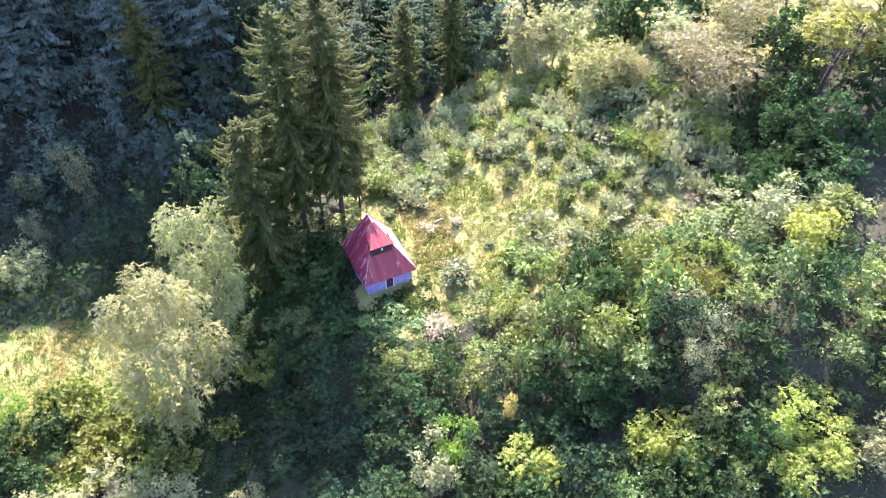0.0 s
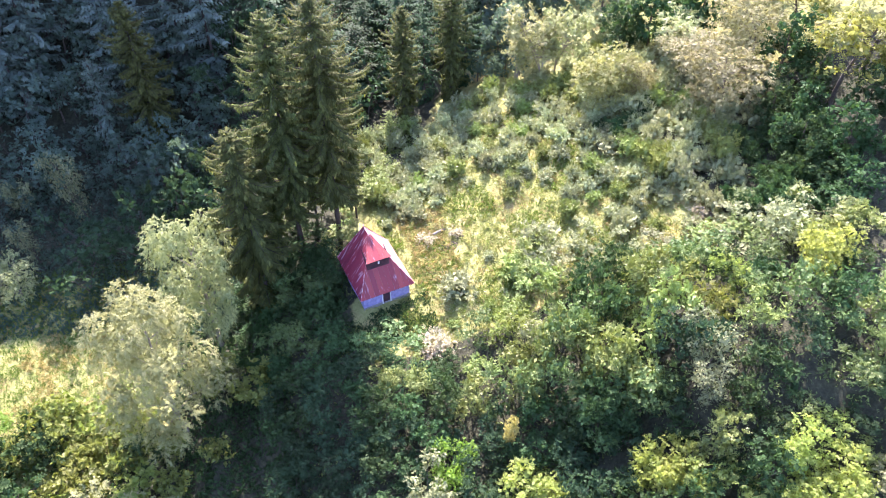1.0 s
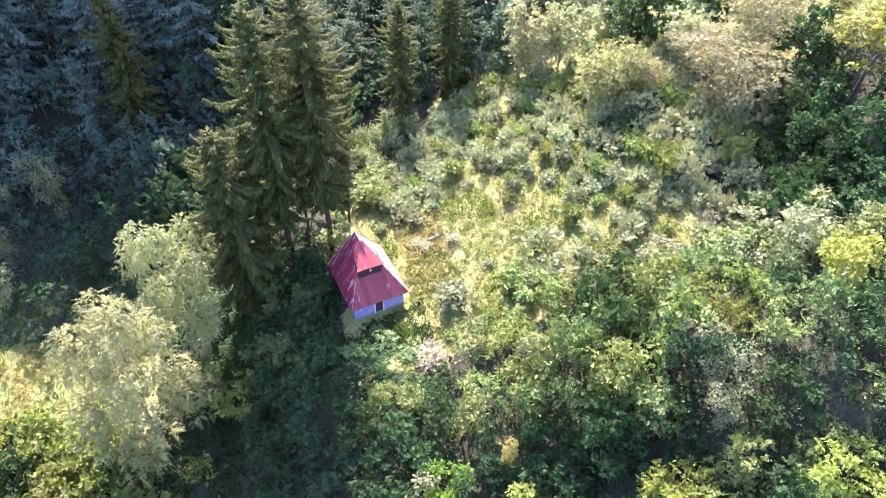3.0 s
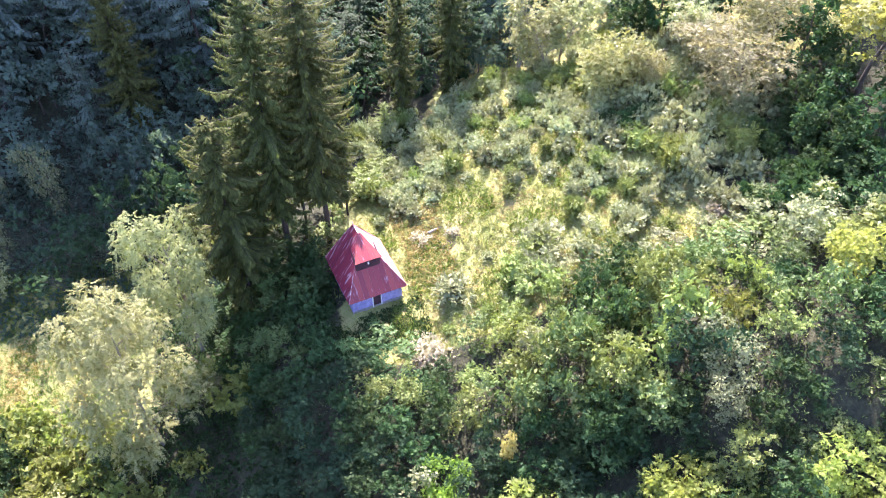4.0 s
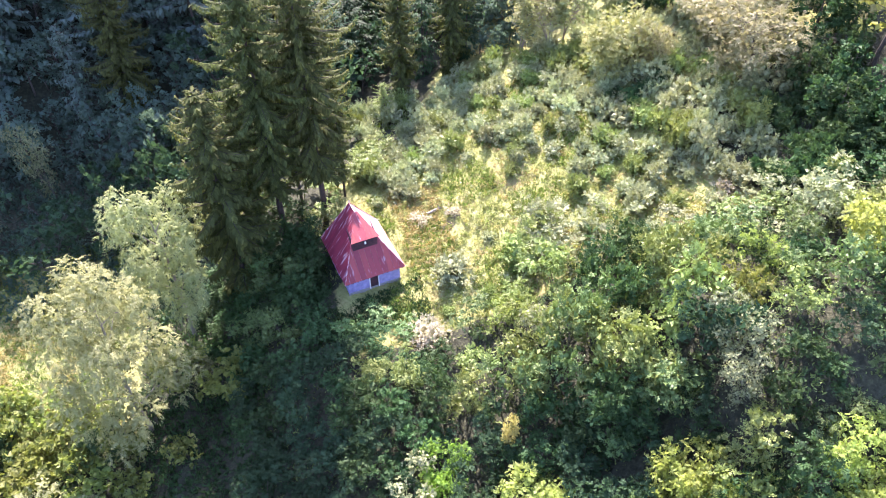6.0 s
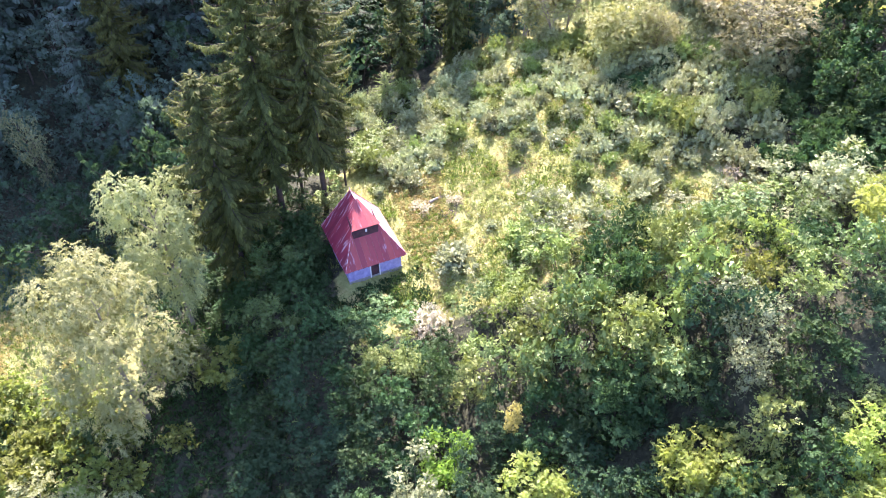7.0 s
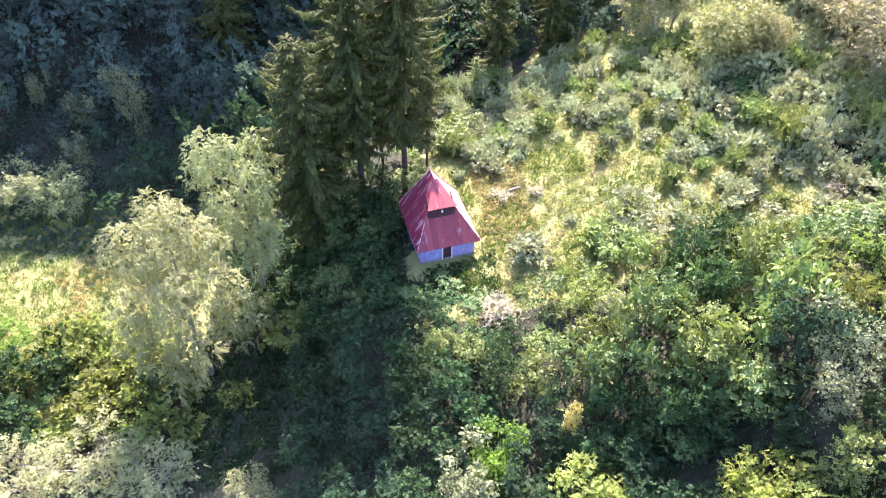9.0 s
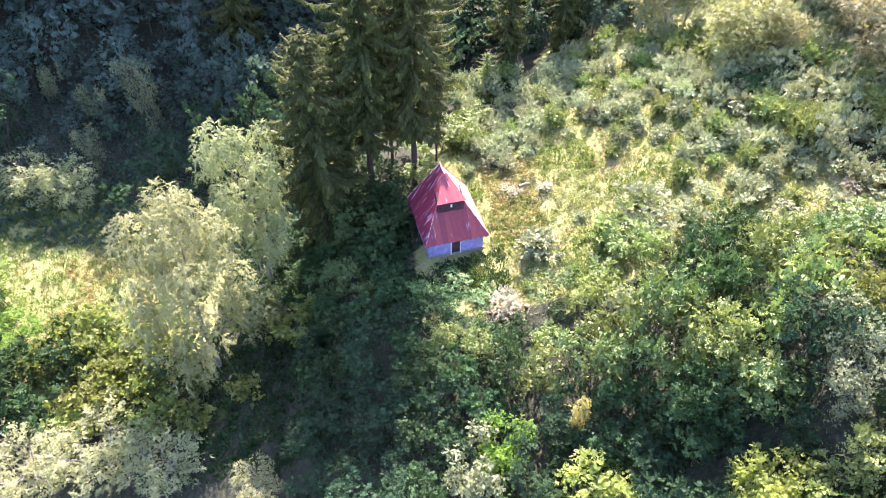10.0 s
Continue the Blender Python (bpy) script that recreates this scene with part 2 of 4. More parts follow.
def shoots(r, foot, way, out, length, per, leaf, narrow, droop=0.0, flat=0.45, fan=0.8):
    """Leafy sprays: per leaves in two rows along each twig, all facing much the same way; a drooping twig bends over."""
    n = len(foot)
    s = 0.1 + 0.9 * (np.arange(per) + r.random((n, per))) / per
    run = length[:, None] * s
    pos = foot[:, None] + way[:, None] * run[..., None]
    pos[..., 2] -= droop * run * s
    axis = unit(way[:, None] - np.array((0, 0, 2.0)) * (droop * s)[..., None])
    face = out * (1 - flat) + np.array((0, 0, flat)) + r.standard_normal((n, 3)) * 0.14
    face = face[:, None] - axis * np.sum(face[:, None] * axis, -1, keepdims=True)
    face = unit(face + r.standard_normal((n, 1, 3)) * 0.05)
    side = np.cross(axis, face) * np.where(np.arange(per) % 2, 1.0, -1.0)[:, None]
    along = unit(axis * 0.75 + side * fan + face * r.normal(0.0, 0.22, (n, per, 1)) - np.array((0, 0, 0.5 * droop)))
    normal = face + r.standard_normal((n, per, 3)) * 0.09
    normal = unit(normal - along * np.sum(normal * along, -1, keepdims=True))
    ln = leaf * r.uniform(0.7, 1.3, (n, per)) * (1.12 - 0.4 * s)
    centre = pos + along * (ln * 0.5)[..., None]
    return leaf_quads(centre.reshape(-1, 3), along.reshape(-1, 3), normal.reshape(-1, 3), ln.ravel(), ln.ravel() * narrow)


def crown_leaves(r, clumps, count, per, leaf, narrow, length, droop=0.0, lift=0.5, flat=0.3, filler=1.0, fan=5, up=0.0):
    """Tufts of leafy sprays all over the outside of a set of clumps (x, y, z, radius, flattening), and a filling of leaves within."""
    c = np.asarray(clumps, float)
    weight = c[:, 3] ** 2 / np.sum(c[:, 3] ** 2)
    tufts = count // fan
    which = r.choice(len(c), tufts, p=weight)
    d = unit(r.standard_normal((tufts, 3)) + (0, 0, 0.5))
    squash = np.stack([np.ones(tufts), np.ones(tufts), c[which, 4]], -1)
    foot = c[which, :3] + d * (c[which, 3] * r.uniform(0.66, 1.05, tufts))[:, None] * squash
    deep = np.zeros(tufts, bool)
    for k in range(len(c)):
        q = (foot - c[k, :3]) / (1, 1, c[k, 4])
        deep |= (np.linalg.norm(q, axis=1) < 0.6 * c[k, 3]) & (which != k)
    size = np.repeat(r.uniform(0.65, 1.25, tufts)[~deep], fan)
    foot, d = np.repeat(foot[~deep], fan, 0), np.repeat(d[~deep], fan, 0)
    across = r.standard_normal(d.shape)
    across = unit(across - d * np.sum(across * d, -1, keepdims=True))
    way = unit(d * (0.25 + lift) + across * 0.85 + np.array((0, 0, up)))
    long = length * size * r.uniform(0.75, 1.15, len(foot))
    outer = shoots(r, foot, way, unit(d + across * 0.5), long, per, leaf, narrow, droop, flat)
    inner = int(count * filler)
    which = r.choice(len(c), inner, p=weight)
    d = unit(r.standard_normal((inner, 3)))
    pos = c[which, :3] + d * (c[which, 3] * r.uniform(0.3, 0.74, inner))[:, None] * np.stack([np.ones(inner), np.ones(inner), c[which, 4]], -1)
    normal = unit(d + r.standard_normal((inner, 3)) * 0.3)
    along = unit(np.cross(normal, r.standard_normal((inner, 3))))
    ln = leaf * r.uniform(1.4, 2.5, inner)
    return joined([outer, leaf_quads(pos, along, normal, ln, ln * 0.6)])


def branching(r, tall, crown_from, spread, limbs, base_radius, stems=1):
    """A tapered trunk, or several stems, with limbs. Gives the pieces and the limbs' tips."""
    pieces, tips = [], []
    for s in range(stems):
        lean = r.standard_normal(2) * (0.06 if stems == 1 else 0.3) * tall
        hs = np.linspace(0, 1, 6)
        line = np.stack([lean[0] * hs ** 1.4 + 0.02 * tall * np.sin(hs * 5 + s), lean[1] * hs ** 1.4 + 0.02 * tall * np.cos(hs * 4 + s), hs * tall * 0.9 - 0.3 * (hs == 0)], -1)
        pieces.append(tube(line, base_radius * (1 - 0.85 * hs) / stems ** 0.5, 6))
        for k in range(limbs):
            h = crown_from + (0.92 - crown_from) * (k + r.random()) / limbs
            p = np.array([np.interp(h, hs, line[:, j]) for j in range(3)])
            w = 2.4 * k + r.random() * 1.2
            reach = spread * (0.55 + 0.45 * math.sin(math.pi * min(1, (h - crown_from * 0.6) / (1 - crown_from * 0.6)) ** 0.8)) * (0.75 + 0.4 * r.random())
            tip = p + (math.cos(w) * reach, math.sin(w) * reach, reach * (0.25 + 0.4 * r.random()))
            mid = (p + tip) / 2 + (0, 0, 0.12 * reach)
            pieces.append(tube([p, mid, tip], base_radius * np.array([0.34, 0.2, 0.06]) * (1 - 0.5 * h), 5))
            tips.append(tip)
        tips.append(line[-1])
    return pieces, np.array(tips)


def broadleaf(name, seed, tall, spread, crown_from, leaf_mat, bark, limbs=12, stems=1, count=500, per=8, leaf=0.34, narrow=0.5, length=0.9, droop=0.0, lift=0.5, clump=0.42, flat=0.8, trunk=0.02, core=0.55, filler=1.0, fan=5, up=0.0):
    """A broad-leaved tree: an Empty at its foot with a trunk (or stems) and a crown of leafy shoots."""
    r = np.random.default_rng(seed)
    root = new(name)
    pieces, tips = branching(r, tall, crown_from, spread * 0.72, limbs, max(0.03, tall * trunk), stems)
    v, f = joined(pieces)
    mesh_object("trunk", v, f, bark, root, smooth=True)
    clumps = [(*t, spread * clump * (0.7 + 0.6 * r.random()), flat) for t in tips]
    clumps.append((0, 0, tall * (crown_from + 1) / 2.1, spread * core, 0.9))
    v, f = crown_leaves(r, clumps, count, per, leaf, narrow, length, droop, lift, 0.3, filler, fan, up)
    v[:, 2] = np.maximum(v[:, 2], 0.02)
    mesh_object("crown", v, f, leaf_mat, root)
    return root


def bush(name, seed, leaf_mat, wide=1.5, tall=2.2, lobes=6, count=170, per=8, leaf=0.23, narrow=0.42, length=0.62, lift=0.6):
    """A bush: many stems from one stool, and upright leafy shoots over a few uneven lobes."""
    r = np.random.default_rng(seed)
    root = new(name)
    pieces, clumps = [], [(0, 0, tall * 0.42, wide * 0.6, 0.95)]
    for k in range(lobes):
        w, out = 2 * math.pi * (k + 0.7 * r.random()) / lobes, wide * r.uniform(0.35, 0.68)
        z = tall * r.uniform(0.22, 0.62)
        clumps.append((math.cos(w) * out, math.sin(w) * out, z, wide * r.uniform(0.34, 0.52), r.uniform(0.9, 1.25)))
        tip = np.array(clumps[-1][:3])
        pieces.append(tube([(0.12 * math.cos(w), 0.12 * math.sin(w), -0.15), tip * (0.55, 0.55, 0.6), tip], [0.045, 0.03, 0.012], 5))
    v, f = joined(pieces)
    mesh_object("stool", v, f, M_BARK, root, smooth=True)
    v, f = crown_leaves(r, clumps, count, per, leaf, narrow, length, 0.0, lift, 0.42, 1.5, 3, 0.4)
    v[:, 2] = np.maximum(v[:, 2], 0.02)
    mesh_object("crown", v, f, leaf_mat, root)
    return root


def spruce(name, seed, tall, reach, whorl, per_whorl=6, twigs=5, bare=0.0, twig_len=0.62, thin=0.26, needles=None):
    """A spruce: a straight trunk and whorls of drooping boughs hung with needle sprays."""
    r = np.random.default_rng(seed)
    root = new(name)
    hs = np.linspace(0, 1, 9)
    stem = tube(np.stack([0.06 * np.sin(hs * 4), 0.05 * np.cos(hs * 5), hs * tall - 0.4 * (hs == 0)], -1), tall * 0.011 * (1.02 - hs), 8)
    boughs, cen, along, nor, lens = [stem], [], [], [], []
    z = tall * bare + 0.4
    while z < tall - 0.2:
        u = z / tall
        full = reach * (1 - math.exp(-6.5 * (1 - u))) * (0.42 + 0.58 * min(1, (u - bare) * 2.4)) + 0.15
        full *= 0.8 + 0.4 * r.random()
        for k in range(per_whorl):
            if r.random() < (0.32 if u < 0.35 else 0.14):
                continue
            w = 2 * math.pi * (k + 0.8 * r.random()) / per_whorl + z * 1.7
            ln = full * (0.4 + 0.8 * r.random())
            out = np.array((math.cos(w), math.sin(w), 0))
            dip = 0.18 + 0.55 * (1 - u)
            zz = z + r.normal() * 0.15
            def at(s):
                return np.array((0, 0, zz)) + out * ln * s + np.array((0, 0, ln * (0.25 * s - (dip + 0.25) * s * s + 0.50 * s ** 4)))
            boughs.append(tube([at(0.02), at(0.5), at(0.97)], [0.05 * (1 - u) + 0.012, 0.03 * (1 - u) + 0.01, 0.008], 3))
            n = max(3, int(twigs * (0.5 + ln / 1.5)))
            side = np.cross(out, (0, 0, 1))
            roll = r.normal() * 0.25
            for s in np.linspace(0.1, 1.0, n):
                p = at(s)
                for sg in (-1, 1):
                    hang = out * 0.75 + side * sg * (0.95 - 0.5 * s) + np.array((0, 0, sg * roll - 0.25 - 0.35 * r.random()))
                    tl = twig_len * (0.65 + 0.7 * r.random()) * (0.5 + 0.6 * (1 - u)) * (1.15 - 0.45 * s)
                    hang = hang / np.linalg.norm(hang)
                    cen.append(p + hang * tl * 0.45)
                    along.append(hang)
                    nor.append((r.normal() * 0.2, r.normal() * 0.2, 1))
                    lens.append(tl)
                if r.random() < 0.85:
                    tl = twig_len * (0.7 + 0.9 * r.random()) * (0.35 + 0.75 * (1 - u))
                    hang = unit(out * 0.2 + side * r.normal() * 0.12 + np.array((0, 0, -1.0)))
                    cen.append(p + hang * tl * 0.45)
                    along.append(hang)
                    nor.append(tuple(out + side * r.normal() * 0.5 + np.array((0, 0, 0.2))))
                    lens.append(tl)
        z += whorl * (0.6 + 0.8 * r.random()) * (0.5 + 0.7 * (1 - u))
    v, f = joined(boughs)
    mesh_object("trunk", v, f, M_SPRUCE_BARK, root, smooth=True)
    lens = np.array(lens)
    v, f = leaf_quads(np.array(cen), unit(np.array(along)), unit(np.array(nor)), lens, lens * thin)
    mesh_object("needles", v, f, needles or M_SPRUCE, root)
    return root


def place(x, y, turn=0, scale=1.0, sink=0.1):
    """The pose of a plant on the ground."""
    s = scale if isinstance(scale, tuple) else (scale, scale, scale)
    return pose(x, y, z_at(x, y) - sink, 0, 0, turn) @ Matrix.Diagonal((*s, 1))


class Kind:
    """A kind of plant: a few built ones that are then copied."""

    def __init__(self, builders, label, category, group):
        self.builders, self.label, self.category, self.group, self.made = builders, label, category, group, {}

    def put(self, which, x, y, turn=0, scale=1.0, label=""):
        which %= len(self.builders)
        m = place(x, y, turn, scale)
        if which not in self.made:
            ob = self.builders[which]()
            ob.matrix_basis = m
            self.made[which] = ob
        else:
            first = self.made[which]
            ob = copy_thing(first, m @ Matrix.Diagonal((1 / first.scale[0], 1 / first.scale[1], 1 / first.scale[2], 1)))
        return tagged(ob, label or self.label, self.category, self.group)


# tall spruces beside the hut
TALL = [lambda: spruce("spruce_tree", 1, 30.0, 4.8, 1.0, 9, 11, bare=0.19, twig_len=0.85, thin=0.26), lambda: spruce("spruce_tree", 2, 30.0, 5.2, 1.0, 9, 11, bare=0.19, twig_len=0.85, thin=0.26), lambda: spruce("spruce_tree", 3, 20.0, 3.3, 0.85, 8, 11, twig_len=0.85, thin=0.28), lambda: spruce("spruce_tree", 4, 20.0, 3.9, 1.1, 7, 6, twig_len=0.9, thin=0.3, needles=M_YOUNG)]
tall_spruces = Kind(TALL, "tall dark green spruce with drooping boughs", "tree", "spruces beside the hut")
for which, x, y, tip, wide in ((2, -12.0, 9.8, 22.0, 1.1), (0, -6.6, 14.5, 32.7, 1.0), (1, -1.6, 15.0, 33.8, 1.0), (0, -4.2, 18.5, 21.0, 0.8), (1, -9.4, 15.0, 20.0, 0.8), (0, 1.2, 18.5, 19.0, 0.7), (2, 12.6, 42.0, 18.7, 0.95), (2, 21.0, 45.0, 21.0, 1.0), (3, 9.1, 36.3, 4.8, 1.35), (2, -26.3, 46.0, 21.7, 1.0)):
    own = (20.0 if which > 1 else 30.0)
    s = (tip - z_at(x, y)) / own
    tall_spruces.put(which, x, y, x * 37, (s * wide, s * wide, s))

# The third has darker needles: shade behind the meadow put in as colour.
far_spruces = Kind([lambda: spruce("spruce_tree", 11, 20.0, 3.9, 1.4, 6, 3, twig_len=1.15, thin=0.36, needles=M_HAZY_SPRUCE), lambda: spruce("spruce_tree", 12, 20.0, 3.6, 1.45, 6, 3, twig_len=1.15, thin=0.36, needles=M_HAZY_SPRUCE), lambda: spruce("spruce_tree", 13, 20.0, 3.8, 1.4, 6, 3, twig_len=1.15, thin=0.36, needles=M_DIM_DEEP)],
                   "spruce at the forest edge, haze and shade in its colour", "tree", "forest spruces")
for x, y, tip in ((-33.0, 46.0, 14.0), (17.0, 47.0, 16.0), (24.0, 47.5, 17.0)):
    s = (tip - z_at(x, y)) / 20.0
    far_spruces.put(2 if x > -16 else int(abs(x)) % 2, x, y, x * 31, (max(s, 0.45), max(s, 0.45), s))
r = np.random.default_rng(21)
spots = []
# Rows beyond y 72 are unseen, added to keep sun off the wood.
for _ in range(4000):
    x, y = r.uniform(-80, 31), r.uniform(50, 92)
    if y < 52 + max(0, x) * 0.25 or (abs(x + 37) < 5 and y < 66):
        continue
    if all((x - a) ** 2 + (y - b) ** 2 > (27 if y < 60 else 38) for a, b in spots):
        spots.append((x, y))
    if len(spots) > 115:
        break
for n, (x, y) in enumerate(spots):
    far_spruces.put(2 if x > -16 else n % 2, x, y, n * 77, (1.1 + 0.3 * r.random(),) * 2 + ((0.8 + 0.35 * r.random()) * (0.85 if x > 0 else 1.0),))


def dome_willow():
    """A round, close-leaved willow bush whose crown reaches down to the grass."""
    r = np.random.default_rng(37)
    root = new("willow_tree")
    pieces, tips = branching(r, 9.0, 0.15, 3.4, 10, 0.2, 4)
    v, f = joined(pieces)
    mesh_object("trunk", v, f, M_BARK, root, smooth=True)
    clumps = [(0, 0, 6.4, 4.3, 1.0), (1.9, 0.5, 5.0, 3.6, 1.0), (-1.8, -0.4, 5.2, 3.6, 1.0), (0.3, -1.7, 4.6, 3.5, 1.0), (3.4, -0.6, 6.0, 2.3, 1.0)]
    v, f = crown_leaves(r, clumps, 2600, 9, 0.24, 0.36, 0.65, 0.1, 0.6, 0.25, 1.0, 2)
    mesh_object("crown", v, f, M_DOME, root)
    return root


# willows by the gully
willows = Kind([lambda: broadleaf("willow_tree", 31, 14.0, 6.0, 0.16, M_WILLOW, M_PALE_BARK, 14, 1, 3700, 12, 0.18, 0.4, 0.95, 0.4, 0.45, 0.33, 0.85, 0.02, 0.4),
                lambda: broadleaf("willow_tree", 32, 14.0, 5.2, 0.2, M_WILLOW, M_PALE_BARK, 12, 1, 2900, 12, 0.18, 0.4, 0.95, 0.4, 0.45, 0.34, 0.85, 0.02, 0.4),
                lambda: broadleaf("willow_tree", 33, 14.0, 5.2, 0.1, M_CREAM, M_PALE_BARK, 16, 2, 1600, 10, 0.21, 0.4, 0.9, 0.25, 0.5, 0.3, 0.9, 0.016, 0.5),
                lambda: dome_willow(),
                lambda: broadleaf("willow_tree", 35, 14.0, 4.0, 0.3, M_WILLOW, M_PALE_BARK, 14, 3, 700, 8, 0.36, 0.3, 1.0, 0.25, 0.6, 0.3, 1.0, 0.016, 0.5)],
               "pale silvery-green willow with drooping feathery foliage", "tree", "willows")
for which, x, y, tip, wide in ((1, -18.4, 6.4, 14.2, 1.0), (0, -22.9, -5.4, 15.4, 1.1), (2, -31.5, -15.8, -3.4, 0.8), (2, -37.5, -16.8, -3.8, 0.7), (2, -26.0, -17.5, -4.6, 0.7), (2, -16.6, -19.6, -4.6, 0.42), (2, -45.0, 21.0, -0.5, 0.6), (2, -50.0, 22.0, 0.5, 0.7),
                               (3, 37.3, 21.5, 19.8, 0.95), (4, 33.5, 36.8, 18.0, 0.9), (4, 30.5, 40.0, 15.5, 0.8), (4, 36.5, 38.5, 19.0, 0.8), (4, 44.5, 40.0, 17.0, 0.9), (4, 49.0, 25.0, 23.0, 0.9)):
    s = (tip - z_at(x, y)) / (10.9 if which == 3 else 14.6)
    willows.put(which, x, y, x * 53, (wide, wide, s))

# trees behind the meadow's upper edge, their shade put into dark leaves
oaks = Kind([(lambda k=k: broadleaf("maple_tree", 48 + 100 * k, 11.0, 4.0, 0.15, M_DIM_ALDER if k else M_HAZY_LEAF, M_BARK, 14, 1, 310, 7, 0.44, 0.55, 1.1, 0.1, 0.35, 0.36, 0.8, 0.018)) for k in range(2)],
            "broad-leaved tree with shade put into its leaf colour", "tree", "trees behind the meadow")
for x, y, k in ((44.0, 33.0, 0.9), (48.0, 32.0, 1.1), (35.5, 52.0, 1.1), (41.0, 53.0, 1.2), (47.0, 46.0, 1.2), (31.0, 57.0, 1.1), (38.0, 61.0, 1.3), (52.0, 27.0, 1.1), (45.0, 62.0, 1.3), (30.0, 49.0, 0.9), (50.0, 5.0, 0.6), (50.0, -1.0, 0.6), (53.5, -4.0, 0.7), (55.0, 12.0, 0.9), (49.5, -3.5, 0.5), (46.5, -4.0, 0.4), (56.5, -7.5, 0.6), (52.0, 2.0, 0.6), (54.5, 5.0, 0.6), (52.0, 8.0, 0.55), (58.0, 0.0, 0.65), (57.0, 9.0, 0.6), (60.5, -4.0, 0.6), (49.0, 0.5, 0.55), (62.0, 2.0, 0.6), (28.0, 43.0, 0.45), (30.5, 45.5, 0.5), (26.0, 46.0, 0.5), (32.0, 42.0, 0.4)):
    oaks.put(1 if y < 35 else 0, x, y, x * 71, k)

# trees on the hillside
ashes = Kind([lambda: broadleaf("ash_tree", 41, 15.0, 5.0, 0.45, M_ASH, M_BARK, 20, 1, 480, 8, 0.4, 0.4, 1.3, 0.2, 0.3, 0.32, 0.5, 0.02)],
             "tall yellow-green broad-leaved tree on the slope", "tree", "hillside trees")
for x, y, tip, wide in ((57.0, 4.0, 31.0, 1.0), (62.5, 6.5, 35.0, 1.1), (58.0, 30.0, 26.0, 1.1), (56.0, 42.0, 24.0, 1.1), (63.0, 36.0, 30.0, 1.2), (52.0, 56.0, 20.0, 1.1), (60.0, 52.0, 26.0, 1.2), (66.0, 22.0, 33.0, 1.1), (50.0, 66.0, 20.0, 1.1), (59.0, 66.0, 26.0, 1.2), (60.0, 18.0, 29.0, 1.0)):
    s = (tip - z_at(x, y)) / 15.5
    ashes.put(0, x, y, x * 53, (wide, wide, s))
thorns = Kind([lambda: broadleaf("hawthorn_tree", 45, 12.0, 5.0, 0.2, M_THORN, M_BARK, 18, 2, 1900, 9, 0.22, 0.42, 0.85, 0.15, 0.5, 0.32, 0.8, 0.02, 0.5, 1.0, 3)],
              "pale grey-green tree with brownish bare lower twigs", "tree", "hillside trees")
for x, y, tip, wide in ((47.3, 10.8, 25.0, 1.12), (54.0, 16.5, 27.5, 0.95), (48.0, 20.0, 22.0, 0.8), (41.0, 20.3, 18.3, 0.5)):
    s = (tip - z_at(x, y)) / 12.5
    thorns.put(0, x, y, x * 53, (wide, wide, s))

# young trees that stand out of the thicket: kind of leaf, place, height of the top, width
YOUNG = ((0, 12.3, -26.8, 4.7, 2.7), (1, 1.6, -25.0, 3.9, 2.3), (0, 21.0, -28.8, 9.6, 2.0), (2, 4.4, -22.8, 3.6, 2.2), (0, 22.8, -29.8, 9.8, 1.9), (1, 42.0, -10.6, 19.3, 3.2), (0, 41.8, -17.7, 21.7, 2.4),
         (1, 28.6, -23.2, 18.0, 2.3), (1, 27.8, -25.6, 16.5, 1.8), (0, 31.7, -32.5, 13.9, 2.0), (4, 3.6, -11.5, 3.6, 1.7), (4, 0.6, -10.5, 3.2, 1.4), (1, -17.3, -1.0, -3.3, 1.3), (1, -37.5, 34.0, 6.5, 2.2), (1, -44.0, 28.0, 1.0, 1.6), (0, 34.8, -35.8, 13.0, 2.3), (1, 37.6, -36.3, 13.7, 2.3), (0, 31.7, -35.5, 11.9, 2.3), (3, 10.8, -20.7, 6.0, 0.8), (2, -45.6, -2.6, -5.0, 2.8), (2, -48.5, 0.6, -5.4, 2.6), (1, -46.8, 36.8, 1.0, 1.6), (1, -53.3, 39.6, 2.2, 1.3))
young = Kind([(lambda k=k: broadleaf("young_tree", 120 + k, 5.0 if k < 5 else 10.0, 2.0 if k < 5 else 2.8, 0.12, (M_LIME, M_PALE, M_FRESH, M_GOLD, M_HAZEL)[k % 5], M_BARK, 8, 3, 680 if k < 5 else 800, 8, 0.17 if k % 5 == 1 else 0.18, 0.48, 0.45, 0.0, 0.5, 0.4, 0.9, 0.014, 0.66, 1.2, 2)) for k in range(10)],
             "bright young tree standing in sunlight", "tree", "young trees")
YOUNG_LABELS = ("bright yellow-green young tree standing in sunlight", "pale grey-green young tree with fine leaves", "rounded bright green young tree", "small golden-brown tree above the thicket", "fresh green young tree above the thicket")
for n, (k, x, y, tip, wide) in enumerate(YOUNG):
    tall = max(2.2, tip - z_at(x, y))
    if tall > 7:
        young.put(k + 5, x, y, n * 67, (wide / 3.2, wide / 3.2, tall / 10.5), YOUNG_LABELS[k])
    else:
        young.put(k, x, y, n * 67, (wide / 2.3, wide / 2.3, tall / 5.3), YOUNG_LABELS[k])

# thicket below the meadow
thicket = Kind([(lambda k=k: broadleaf("hazel_tree", 50 + k, 7.0, 2.9, 0.12, (M_HAZEL, M_DIM_ALDER, M_HAZEL, M_YELLOW, M_GREEN, M_PALE, M_DIM_DEEP, M_GREEN)[k], M_BARK, 4, 2, 270, 8, 0.255, 0.55, 0.9, 0.05, 0.4, 0.42, 0.8, 0.012, 0.55, 1.4, 5, 0.15)) for k in range(8)],
               "dense green hazel with many stems and leafy crown", "tree", "thicket trees")


